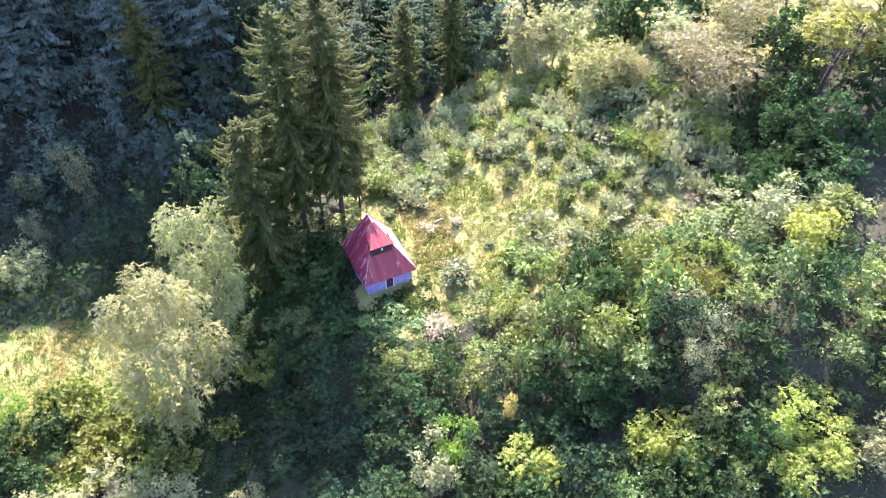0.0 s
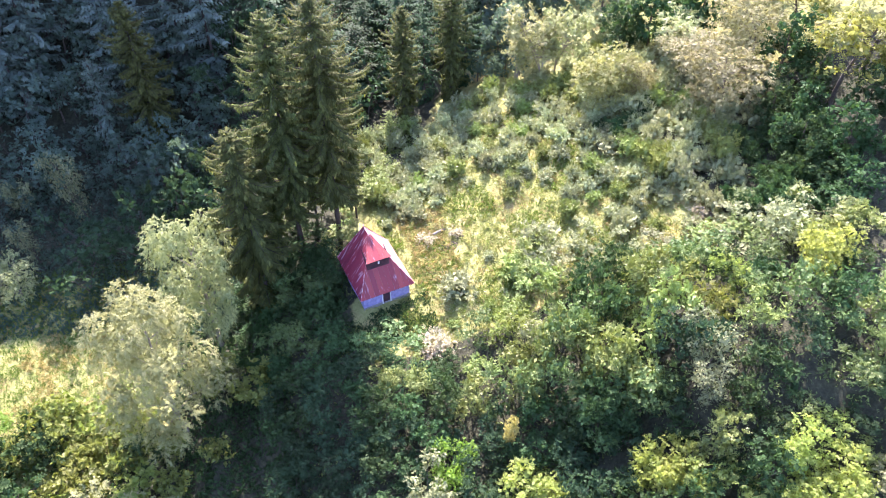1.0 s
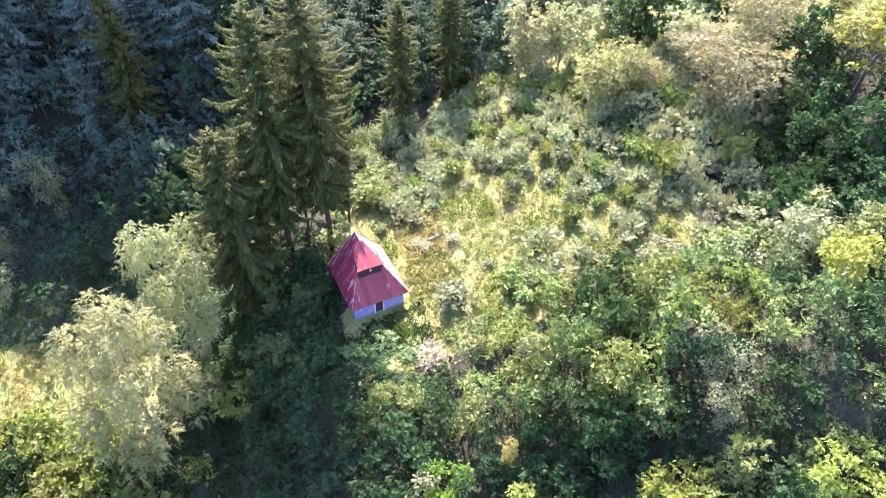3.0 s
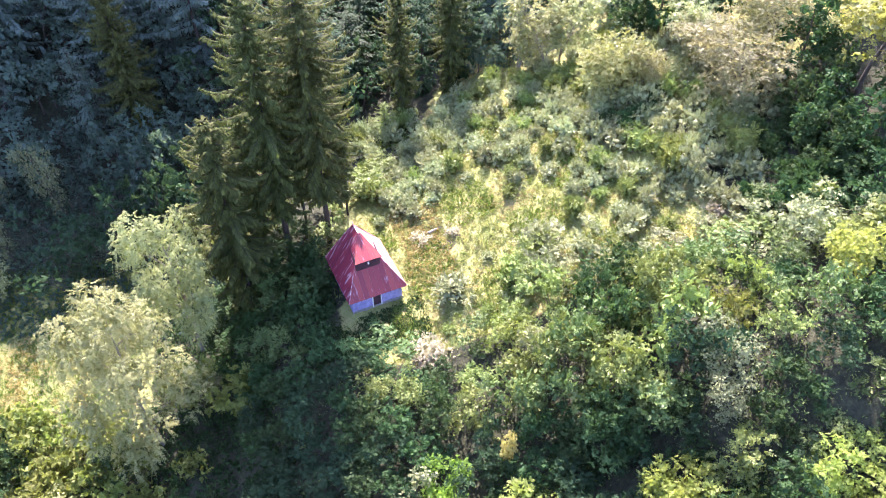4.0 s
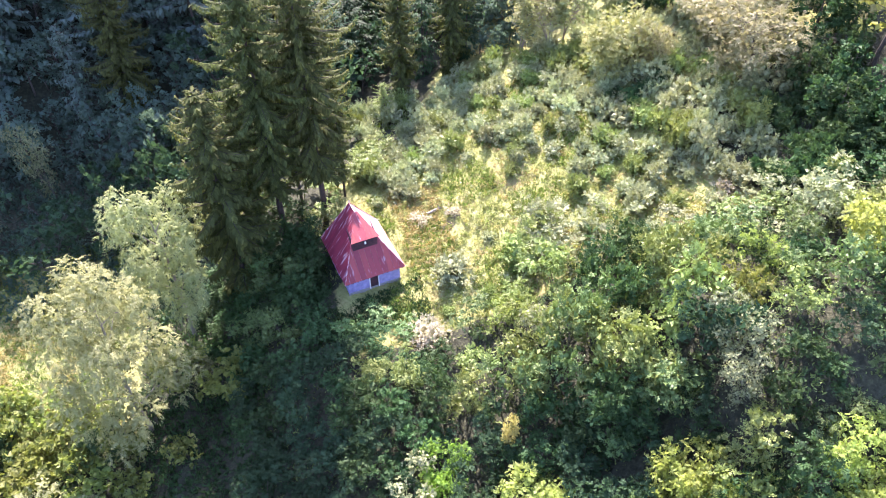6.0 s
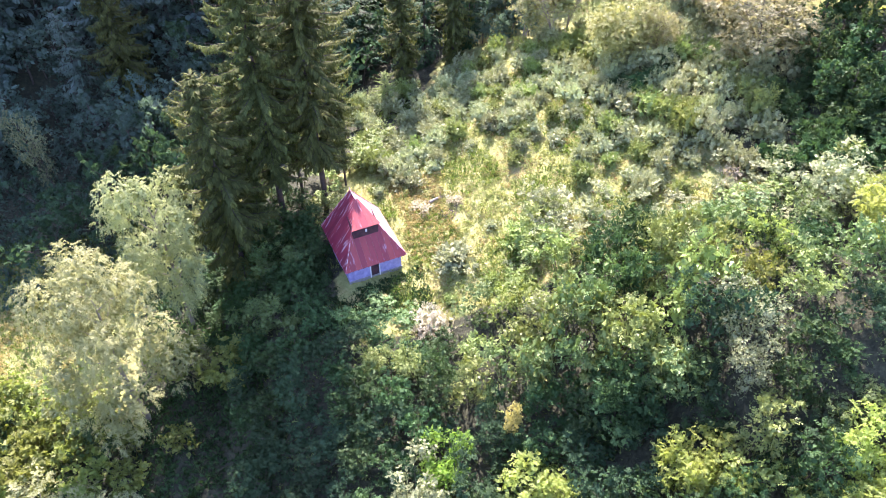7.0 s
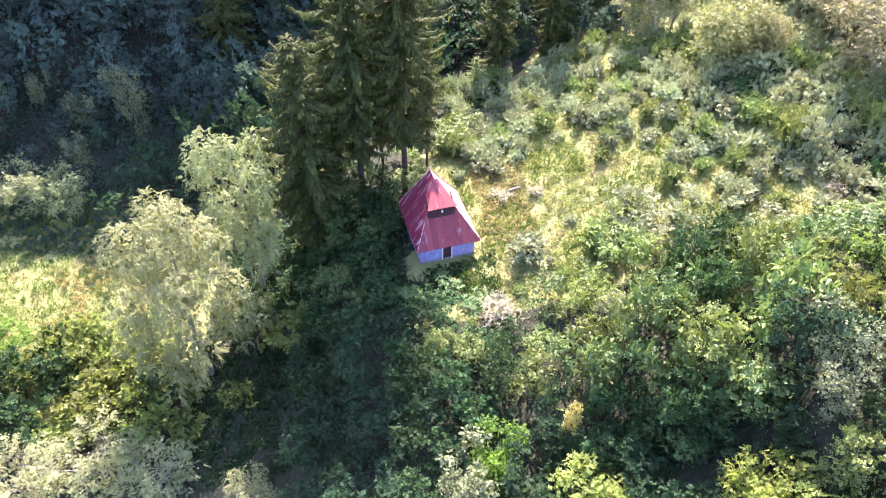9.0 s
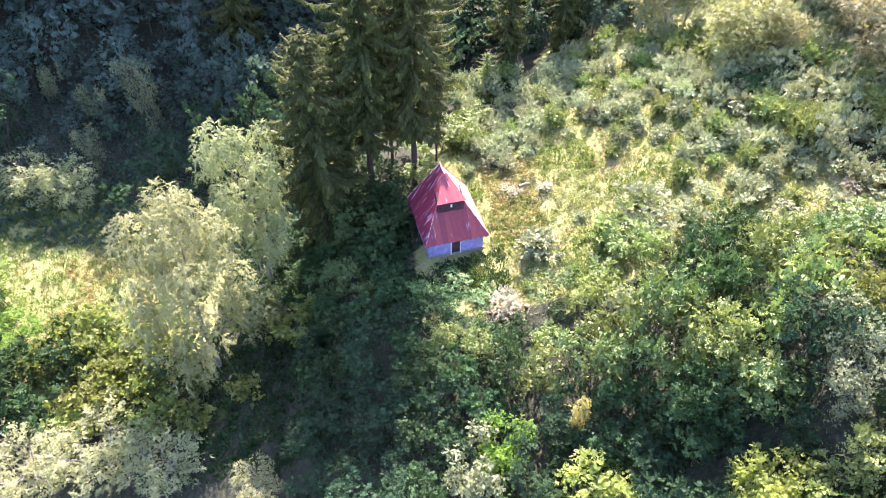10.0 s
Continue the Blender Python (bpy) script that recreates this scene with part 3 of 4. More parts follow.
def edge(x):
    """Where the thicket ends and the meadow begins."""
    return float(np.interp(x, (-12, -3, -1.5, 0, 4, 7, 13, 19, 27, 36, 47), (12, 10, 4, -1.5, -2.5, -8.5, -6.5, -2.5, -1.5, -6, -7)))


# how tall the thicket stands, stand by stand: x, y, height
STANDS = ((11.4, -13.8, 8.5), (16.4, -15.2, 11.0), (21.7, -13.4, 10.8), (18.5, -20.2, 9.3), (21.9, -24.5, 4.6), (-4.5, -11.7, 6.0), (0.1, -14.8, 5.3), (-9.3, -12.9, 3.6), (14.4, -23.6, 5.5), (24.3, -17.5, 10.7), (-3.7, -16.7, 2.5), (25.1, -26.8, 8.0),
          (34.9, -21.7, 4.6), (36.9, -10.0, 2.2), (40.4, -19.3, 6.0), (17.2, -4.5, 5.5), (7.0, -9.0, 3.0), (29.3, -17.2, 8.5), (33.0, -12.5, 5.5), (3.0, -4.0, 2.0), (27.0, -3.0, 3.5), (32.7, -6.0, 2.0), (-6.0, 4.0, 4.5), (7.3, -18.8, 3.2), (9.0, -11.0, 5.0), (13.0, -8.0, 5.0))


def canopy(x, y):
    """How high the thicket's tops stand over the ground."""
    w = [1 / ((x - a) ** 2 + (y - b) ** 2 + 3) ** 1.5 for a, b, _ in STANDS]
    return sum(k * h for k, (_, _, h) in zip(w, STANDS)) / sum(w)


r = np.random.default_rng(61)
spots = []
for _ in range(9000):
    x, y = r.uniform(-12, 47), r.uniform(-39, 12)
    if y > edge(x) or (y < -34 and x < 22) or any((x - a) ** 2 + (y - b + 0.9) ** 2 < (w * 0.8 + 0.9) ** 2 for k, a, b, _, w in YOUNG if k != 3):
        continue
    if (-3.4 < x < 8 and -2.6 < y < 11) or (x - 6.6) ** 2 + (y + 7.0) ** 2 < 6:
        continue
    gap = 2.6 if x > 2 else 2.4
    if all((x - a) ** 2 + (y - b) ** 2 > gap ** 2 for a, b in spots):
        spots.append((x, y))
for n, (x, y) in enumerate(spots):
    t = canopy(x, y) * r.uniform(0.62, 1.16)
    for k, a, b, tip, w in YOUNG:        # the young trees stand clear in the sun
        if abs(x - a) < w + 1.2 and -1 < y - b < 7 and k != 3:
            t = max(1.6, min(t, tip - z_at(x, y) - 2.4 + 0.7 * (y - b)))
    soft = math.sin(x * 0.31 + 0.4) + math.sin(y * 0.37 + x * 0.12)
    # Darker leaves by place: shade of spruces and thicket front put into colour.
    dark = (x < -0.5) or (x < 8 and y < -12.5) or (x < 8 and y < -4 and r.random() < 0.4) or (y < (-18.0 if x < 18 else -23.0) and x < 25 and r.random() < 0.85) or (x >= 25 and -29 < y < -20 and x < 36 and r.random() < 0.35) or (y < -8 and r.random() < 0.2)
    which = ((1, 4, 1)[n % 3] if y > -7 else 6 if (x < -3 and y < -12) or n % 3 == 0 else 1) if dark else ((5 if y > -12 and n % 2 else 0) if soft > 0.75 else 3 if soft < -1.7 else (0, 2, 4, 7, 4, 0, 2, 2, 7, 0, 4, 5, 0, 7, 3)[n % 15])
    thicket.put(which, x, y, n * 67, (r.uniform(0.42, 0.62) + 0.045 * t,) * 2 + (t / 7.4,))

for x, y, wide, tall in ((24.5, -31.0, 0.8, 5.0), (-48.0, 4.0, 1.0, 6.0), (-52.0, 1.0, 1.1, 7.0)):
    thicket.put(3, x, y, x * 17, (wide, wide, tall / 7.4), "bright yellow-green young tree standing in sunlight")
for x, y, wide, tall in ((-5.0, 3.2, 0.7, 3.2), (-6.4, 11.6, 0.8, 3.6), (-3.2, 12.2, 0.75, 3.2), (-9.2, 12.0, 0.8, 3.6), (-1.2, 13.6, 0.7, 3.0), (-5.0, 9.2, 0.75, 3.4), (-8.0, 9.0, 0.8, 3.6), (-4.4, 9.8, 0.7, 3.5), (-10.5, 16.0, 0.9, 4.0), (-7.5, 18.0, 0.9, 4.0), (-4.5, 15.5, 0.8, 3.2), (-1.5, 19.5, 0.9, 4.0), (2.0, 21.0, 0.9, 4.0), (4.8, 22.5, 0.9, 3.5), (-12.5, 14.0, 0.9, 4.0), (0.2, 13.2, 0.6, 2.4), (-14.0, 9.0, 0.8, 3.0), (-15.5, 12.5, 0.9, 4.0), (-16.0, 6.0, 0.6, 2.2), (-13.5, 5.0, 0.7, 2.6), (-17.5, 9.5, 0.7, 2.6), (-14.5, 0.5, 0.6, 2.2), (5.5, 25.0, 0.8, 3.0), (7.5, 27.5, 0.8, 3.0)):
    # West of x -3.5 the leaf colour itself carries the spruces' shade.
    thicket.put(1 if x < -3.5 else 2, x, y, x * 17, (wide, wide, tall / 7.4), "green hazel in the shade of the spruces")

# Kinds 1 and 6: dark leaves where the thicket's shade is put in.
for x, y, wide, tall, which in ((46.0, -14.5, 1.1, 5.0, 0), (45.0, -8.0, 0.9, 4.0, 1), (48.5, -6.0, 0.9, 4.0, 1), (50.5, -9.5, 1.0, 5.0, 1), (43.0, -5.5, 0.7, 2.6, 4), (39.5, -8.0, 0.7, 2.4, 5), (36.0, -10.5, 0.8, 3.0, 4), (48.0, -11.0, 0.9, 4.0, 1),
                                (17.0, -22.4, 0.85, 4.2, 1), (18.9, -23.7, 0.8, 3.8, 4), (20.6, -22.6, 0.9, 4.6, 1), (22.8, -23.3, 0.9, 4.8, 7), (16.3, -24.6, 0.8, 3.4, 6), (24.6, -22.2, 0.9, 5.4, 4), (18.4, -20.6, 0.9, 6.0, 7)):
    thicket.put(which, x, y, x * 17, (wide, wide, tall / 7.4))

# shrubs on the meadow and its upper edge
shrubs = Kind([(lambda k=k: bush("shrub", 70 + k, (M_SALLOW, M_HAZEL, M_SALLOW, M_PALE, M_DIM_ALDER)[k])) for k in range(5)],
              "rounded grey-green shrub in long grass", "shrub", "meadow shrubs")
r = np.random.default_rng(71)
spots = []
for _ in range(9000):
    x, y = r.uniform(4, 54), r.uniform(-12, 44)
    open_meadow = ((x - 14) / 9.5) ** 2 + ((y - 6) / 10.5) ** 2 < 1 or (x < 9 and y < 14)
    if open_meadow or y > 42 - 0.1 * x or y < edge(x) + 0.5:
        continue
    if all((x - a) ** 2 + (y - b) ** 2 > (2.0 if y > 18 or x > 30 else 2.7) ** 2 for a, b in spots):
        spots.append((x, y))
    if len(spots) > 225:
        break
for n, (x, y) in enumerate(spots):
    k = r.uniform(0.55, 1.0) if y < 18 and x < 30 else r.uniform(0.75, 1.2) * (1.25 if x > 34 else 1)
    # Kind 4, in the east, carries the trees' shade in its darker leaves.
    shrubs.put(4 if (x > 45 and y < 6 and n % 4) or (x > 40.5 and y < -1.5) else n % 4, x, y, n * 67, (k, k, k * r.uniform(0.9, 1.4)))

# single shrubs that stand out
# Those of kind 4 stand in for the round willow's shadow, dark by colour.
shrub_tones = ((34.5, 16.5, 1.2, 4), (36.6, 15.4, 1.2, 4), (38.6, 15.8, 1.1, 4), (33.0, 18.6, 1.1, 2), (40.6, 17.0, 1.2, 4), (31.5, 21.0, 1.1, 0), (20.2, 0.9, 2.0, 1), (18.2, -0.8, 1.8, 1), (22.0, 2.0, 1.5, 2), (10.5, 0.5, 1.75, 3), (20.6, 11.8, 0.75, 1), (24.1, 14.2, 0.55, 3), (21.8, 14.5, 0.8, 1), (23.0, 16.2, 0.8, 1), (15.5, 3.4, 0.6, 0), (27.0, 7.5, 1.0, 3), (30.0, 8.5, 1.1, 0), (11.0, 19.5, 1.1, 0), (13.2, 21.0, 1.1, 2), (9.3, 17.0, 0.9, 0), (7.6, 16.0, 1.0, 0),
               (8.5, 19.0, 1.0, 2), (10.0, 21.8, 1.0, 0), (12.0, 18.6, 0.9, 0), (12.6, 23.2, 1.05, 2), (14.0, 25.2, 1.0, 0), (15.6, 22.2, 0.9, 2), (10.4, 25.0, 0.95, 0), (14.6, 28.0, 1.0, 0), (17.2, 26.2, 0.95, 2), (18.6, 29.2, 1.0, 0), (9.2, 14.4, 0.8, 2), (11.6, 15.8, 0.8, 0), (7.0, 18.2, 1.1, 0), (20.5, 31.5, 1.0, 2), (16.0, 30.5, 1.0, 0),
               (44.2, 7.6, 1.2, 1), (45.6, 5.4, 1.2, 0), (43.0, 9.6, 1.1, 2), (46.4, 8.2, 1.1, 0), (44.0, 4.0, 1.1, 1))
for x, y, k, which in shrub_tones:
    shrubs.put(which, x, y, x * 91, (k, k, min(k, 0.55 + 0.45 * k)))

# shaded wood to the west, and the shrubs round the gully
shade = Kind([(lambda k=k: broadleaf("alder_tree", 80 + k, 9.0, 3.6, 0.15, M_DIM_DEEP if k == 2 else M_HAZY_LEAF, M_BARK, 9, 2, 115, 7, 0.42, 0.55, 1.1, 0.05, 0.5, 0.36, 0.85, 0.014)) for k in range(3)],
             "alder at the wood's edge, haze and shade in its colour", "tree", "alders of the wood")
r = np.random.default_rng(81)
spots = []
for _ in range(9000):
    x, y = r.uniform(-78, 28), r.uniform(20, 60)
    if (x + 37.2) ** 2 + (y - 31.5) ** 2 < 22 or (x + 44) ** 2 + (y - 27) ** 2 < 12 or (abs(x + 48) < 7.5 and y < 38) or (abs(x + 35.5) < 4.5 and 27 < y < 50):
        continue
    if y < 24 + 0.12 * (x + 10) and x < -8 or (x > -13 and y < 31) or (x > 3 and y < 47 + 0.3 * x):
        continue
    if all((x - a) ** 2 + (y - b) ** 2 > 3.6 ** 2 for a, b in spots):
        spots.append((x, y))
    if len(spots) > 118:
        break
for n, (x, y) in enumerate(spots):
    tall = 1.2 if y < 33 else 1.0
    # Nearer and eastern alders take the deep green, their shade put in as colour.
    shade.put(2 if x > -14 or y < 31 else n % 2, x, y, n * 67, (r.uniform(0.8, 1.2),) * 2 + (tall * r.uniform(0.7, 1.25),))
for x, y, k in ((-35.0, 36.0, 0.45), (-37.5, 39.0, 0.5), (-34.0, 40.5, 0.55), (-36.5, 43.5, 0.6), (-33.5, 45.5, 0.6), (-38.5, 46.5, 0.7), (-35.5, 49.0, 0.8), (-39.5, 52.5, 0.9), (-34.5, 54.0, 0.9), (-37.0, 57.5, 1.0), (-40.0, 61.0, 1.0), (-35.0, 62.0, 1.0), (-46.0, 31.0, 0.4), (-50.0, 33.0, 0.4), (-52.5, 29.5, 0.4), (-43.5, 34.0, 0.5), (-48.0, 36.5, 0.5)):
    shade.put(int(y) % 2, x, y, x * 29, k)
# Kind 0 has dark leaves in place of shaded gaps between the shrubs.
banks = Kind([(lambda k=k: broadleaf("bank_shrub", 90 + k, 4.2, 2.3, 0.1, M_YELLOW if k else M_DIM_ALDER, M_BARK, 6, 4, 180, 8, 0.32, 0.55, 0.8, 0.0, 0.5, 0.38, 0.85, 0.012)) for k in range(2)],
             "yellow-green or darker leafy shrub on the bank of the gully", "shrub", "bank shrubs")
r = np.random.default_rng(91)
spots = []
for _ in range(5000):
    x, y = r.uniform(-41, -23), r.uniform(-13, 3.5)
    if all((x - a) ** 2 + (y - b) ** 2 > 2.2 ** 2 for a, b in spots) and not (x < -36 and y < -6) and (x + 22.8) ** 2 + (y + 5.6) ** 2 > 10 and y < -0.5 - 0.5 * max(0, x + 34):
        spots.append((x, y))
    if len(spots) > 40:
        break
for n, (x, y) in enumerate(spots):
    banks.put(1 if n % 7 else 0, x, y, n * 67, r.uniform(0.75, 1.15))
for x, y, k, which in ((-13.5, -4.0, 1.2, 1), (-18.6, -10.2, 0.7, 1), (-18.3, -1.2, 1.3, 1), (-17.0, 1.6, 0.7, 0), (-43.0, -6.0, 1.1, 0), (-46.0, -7.5, 1.2, 0), (-49.0, -6.0, 1.1, 0), (-44.0, -10.0, 1.2, 0), (-48.0, -11.0, 1.2, 0), (-40.0, -11.5, 1.1, 0), (-52.0, -9.0, 1.2, 0)):
    banks.put(which, x, y, x * 10, k)

# ---- hut ----
HUT = pose(-0.72, 0.62, 0.15, 0, 0, 12.5)


def hut_material(name, a, b, rough, scale=1.5, metal=0.0, lo=0.35, hi=0.65):
    m, nt, nodes, links, p = base_material(name)
    links.new(ramp(nt, noise_node(nt, scale, 6.0, 0.7), [(lo, a), (hi, b)]), p.inputs["Base Color"])
    p.inputs["Roughness"].default_value, p.inputs["Metallic"].default_value = rough, metal
    return m


def roof_material(name, wear, grain, *tones):
    """Red sheet paint, sheet by sheet a little different, with pale worn streaks down the slope."""
    m, nt, nodes, links, p = base_material(name)
    info = nodes.new("ShaderNodeObjectInfo")
    tone = ramp(nt, info.outputs["Random"], [(0.0, tones[0]), (0.5, tones[1]), (1.0, tones[2])])
    dirt = noise_node(nt, 2.0, 6.0, 0.7)
    tone = mixed(nt, tone, mixed(nt, tone, (0.55, 0.5, 0.6), 1.0, "MULTIPLY"), dirt)
    tc, mp, ns = nodes.new("ShaderNodeTexCoord"), nodes.new("ShaderNodeMapping"), nodes.new("ShaderNodeTexNoise")
    mp.inputs["Scale"].default_value = grain
    ns.inputs["Scale"].default_value, ns.inputs["Detail"].default_value = 1.6, 5.0
    links.new(tc.outputs["Object"], mp.inputs[0])
    links.new(mp.outputs[0], ns.inputs["Vector"])
    worn = ramp(nt, ns.outputs["Fac"], [(wear, (0, 0, 0)), (wear + 0.08, (1, 1, 1))])
    links.new(mixed(nt, tone, (0.52, 0.40, 0.45), mixed(nt, (0, 0, 0), worn, 0.7)), p.inputs["Base Color"])
    p.inputs["Roughness"].default_value = 0.4
    bump = nodes.new("ShaderNodeBump")
    bump.inputs["Distance"].default_value = 0.02
    links.new(dirt, bump.inputs["Height"])
    links.new(bump.outputs[0], p.inputs["Normal"])
    return m


M_ROOF = roof_material("red painted roof sheet", 0.64, (2.4, 0.4, 0.3), (0.24, 0.026, 0.036), (0.32, 0.04, 0.042), (0.40, 0.066, 0.052))
M_FLAKED = roof_material("flaking red roof sheet", 0.57, (0.35, 2.2, 0.3), (0.22, 0.025, 0.05), (0.28, 0.034, 0.062), (0.34, 0.05, 0.075))
# The east slope's sunlight is painted in: paler sheets on that side only.
M_SUNLIT_ROOF = roof_material("sunlit red roof sheet", 0.6, (0.35, 2.2, 0.3), (0.50, 0.24, 0.25), (0.60, 0.32, 0.32), (0.70, 0.43, 0.42))
M_ZINC = hut_material("worn pale metal", (0.30, 0.06, 0.08), (0.64, 0.55, 0.57), 0.4, 2.2, lo=0.46, hi=0.6)
M_TRIM = hut_material("flaking white paint", (0.6, 0.6, 0.6), (0.82, 0.82, 0.82), 0.6, 5.0)
M_STONE = hut_material("grey stone", (0.2, 0.19, 0.18), (0.36, 0.34, 0.32), 0.9, 4.0)
M_WALL = hut_material("whitewashed wall", (0.24, 0.21, 0.42), (0.44, 0.40, 0.66), 0.85)
M_DARK = hut_material("weathered boards darkened for shade", (0.035, 0.014, 0.02), (0.085, 0.032, 0.042), 0.8)
W, L, EAVE, RIDGE = 6.9, 8.3, 2.2, 7.0
RY0, RY1 = 5.2, 7.1


def box(bm, x0, x1, y0, y1, z0, z1):
    vs = [bm.verts.new((x, y, z)) for x in (x0, x1) for y in (y0, y1) for z in (z0, z1)]
    for q in ((0, 1, 3, 2), (4, 6, 7, 5), (0, 4, 5, 1), (2, 3, 7, 6), (0, 2, 6, 4), (1, 5, 7, 3)):
        bm.faces.new([vs[k] for k in q])


def slab(pts, thick):
    """A flat polygon given thickness downwards."""
    bm = bmesh.new()
    top = [bm.verts.new(p) for p in pts]
    n = (Vector(pts[1]) - Vector(pts[0])).cross(Vector(pts[2]) - Vector(pts[0])).normalized()
    if n.z < 0:
        n = -n
    low = [bm.verts.new(Vector(p) - n * thick) for p in pts]
    bm.faces.new(top)
    bm.faces.new(low[::-1])
    for k in range(len(pts)):
        q = (k + 1) % len(pts)
        bm.faces.new((top[k], low[k], low[q], top[q]))
    bmesh.ops.recalc_face_normals(bm, faces=bm.faces)
    return bm


hut = tagged(new("hut"), "small abandoned hut with a faded red hipped roof", "house")
bm = bmesh.new()
box(bm, 0.5, W - 0.5, 0.55, 0.75, -0.3, 2.35)
box(bm, 0.5, W - 0.5, L - 0.7, L - 0.5, -0.3, 2.35)
box(bm, 0.5, 0.7, 0.75, L - 0.7, -0.3, 2.35)
box(bm, W - 0.7, W - 0.5, 0.75, L - 0.7, -0.3, 2.35)
part("wall", bm, M_WALL, hut)
A_, B_, C_, D_ = (0, 0, EAVE), (W, 0, EAVE), (W, L, EAVE), (0, L, EAVE)
E_, F_ = (W / 2, RY0, RIDGE), (W / 2, RY1, RIDGE)


def clipped(poly, axis, lo, hi):
    """A convex polygon cut to lo <= coordinate <= hi along an axis."""
    for sign, lim in ((1, lo), (-1, -hi)):
        out = []
        for k, p in enumerate(poly):
            q = poly[(k + 1) % len(poly)]
            a, b = sign * p[axis] - lim, sign * q[axis] - lim
            if a >= 0:
                out.append(p)
            if a * b < 0:
                out.append(p.lerp(q, a / (a - b)))
        poly = out
        if len(poly) < 3:
            return []
    return poly


def sheets(poly, axis, width, seed, material=None):
    """Roof sheets side by side over a slope, each lapped a little over the next."""
    r = random.Random(seed)
    poly = [Vector(p) for p in poly]
    lo, hi = min(p[axis] for p in poly), max(p[axis] for p in poly)
    count = max(1, round((hi - lo) / width))
    for k in range(count):
        cut = clipped(poly, axis, lo + (hi - lo) * k / count, lo + (hi - lo) * (k + 1) / count - 0.012)
        if len(cut) >= 3:
            lift = 0.012 * (k % 2) + r.uniform(0, 0.012)
            part("roof_sheet", slab([p + Vector((0, 0, lift)) for p in cut], 0.03), material or M_ROOF, hut)


def bar(name, a, b, radius, material, parent, label=""):
    v, f = tube([np.array(a), (np.array(a) + np.array(b)) / 2, np.array(b)], [radius] * 3, 6)
    return mesh_object(name, v, f, material, parent, label, True)


sheets((A_, B_, E_), 0, 0.62, 1)
sheets((B_, C_, F_, E_), 1, 0.6, 2, M_SUNLIT_ROOF)
sheets((C_, D_, F_), 0, 0.9, 3)
sheets((D_, A_, E_, F_), 1, 0.6, 4, M_FLAKED)
up = Vector((0, 0, 0.05))
for a, b in ((A_, E_), (B_, E_), (C_, F_), (D_, F_), (E_, F_)):
    bar("ridge_cap", Vector(a) + up, Vector(b) + up, 0.045, M_ZINC, hut, "worn pale metal cap with paint flaking off")
DORM = ((1.75, 2.1, 5.75), (4.95, 2.1, 5.75), (W / 2 + 0.25, RY0 + 0.15, RIDGE + 0.06), (W / 2 - 0.25, RY0 + 0.15, RIDGE + 0.06))
sheets(DORM, 0, 0.6, 5)
# Shade beneath the dormer roof is put into the boards' dark colour.
bm = bmesh.new()
box(bm, 1.95, 4.75, 2.42, 2.5, 4.1, 5.84)
part("dormer_front", bm, M_DARK, hut, "weathered boards under the dormer roof, darkened for its shade")
for x in (1.98, 4.72):
    bm = bmesh.new()
    vs = [bm.verts.new((x + dx, y, z)) for dx in (-0.03, 0.03) for y, z in ((2.44, 4.3), (2.44, 5.76), (4.1, 6.3))]
    for q in ((0, 1, 2), (5, 4, 3), (0, 3, 4, 1), (1, 4, 5, 2), (2, 5, 3, 0)):
        bm.faces.new([vs[k] for k in q])
    part("dormer_cheek", bm, M_DARK, hut)
for k in range(6):
    bm = bmesh.new()
    box(bm, 1.97 + k * 0.46, 2.4 + k * 0.46, 2.385, 2.418, 4.36, 5.8)
    part("board", bm, M_DARK, hut)
bm = bmesh.new()
box(bm, 3.3, 3.48, 2.345, 2.384, 4.95, 5.3)
part("vent_shutter", bm, M_TRIM, hut, "small pale shutter")
# A dark slab stands in for the unlit inside of the open doorway.
bm = bmesh.new()
box(bm, 2.95, 3.85, 0.505, 0.545, -0.1, 1.95)
door = part("door", bm, M_DARK, hut, "dark slab for the unlit open doorway")
for x0, x1, z0, z1 in ((2.83, 2.95, -0.1, 2.07), (3.85, 3.97, -0.1, 2.07), (2.95, 3.85, 1.95, 2.07)):
    bm = bmesh.new()
    box(bm, x0, x1, 0.46, 0.548, z0, z1)
    part("door_frame", bm, M_TRIM, door, "white painted door frame")
bm = bmesh.new()
box(bm, 0.42, W - 0.42, 0.47, 0.56, -0.4, 0.25)
part("plinth", bm, M_STONE, hut, "grey stone plinth")
for k in range(12):
    bm = bmesh.new()
    x = 0.35 + k * (W - 0.7) / 11
    box(bm, x - 0.05, x + 0.05, 0.06, 0.7, EAVE - 0.14, EAVE - 0.05)
    part("rafter_end", bm, M_DARK, hut)
bar("finial", (W / 2, RY1, RIDGE - 0.05), (W / 2, RY1, RIDGE + 0.4), 0.05, M_ZINC, hut, "pale metal finial")
hut.matrix_basis = HUT

# ---- meadow clutter ----
log_root = tagged(new("fallen_log"), "pale weathered fallen log lying in the grass", "log")
v, f = tube([(-1.1, 0, 0.16), (-0.3, 0.04, 0.2), (0.5, -0.02, 0.19), (1.1, 0.03, 0.15)], [0.17, 0.16, 0.14, 0.11], 8)
mesh_object("stem", v, f, M_PALE_BARK, log_root, smooth=True)
v, f = tube([(0.3, 0, 0.2), (0.6, 0.25, 0.4), (0.75, 0.4, 0.65)], [0.05, 0.04, 0.02], 5)
mesh_object("branch_stub", v, f, M_PALE_BARK, log_root, smooth=True)
log_root.matrix_basis = pose(11.2, 10.7, z_at(11.2, 10.7) + 0.12, 0, 0, 22)
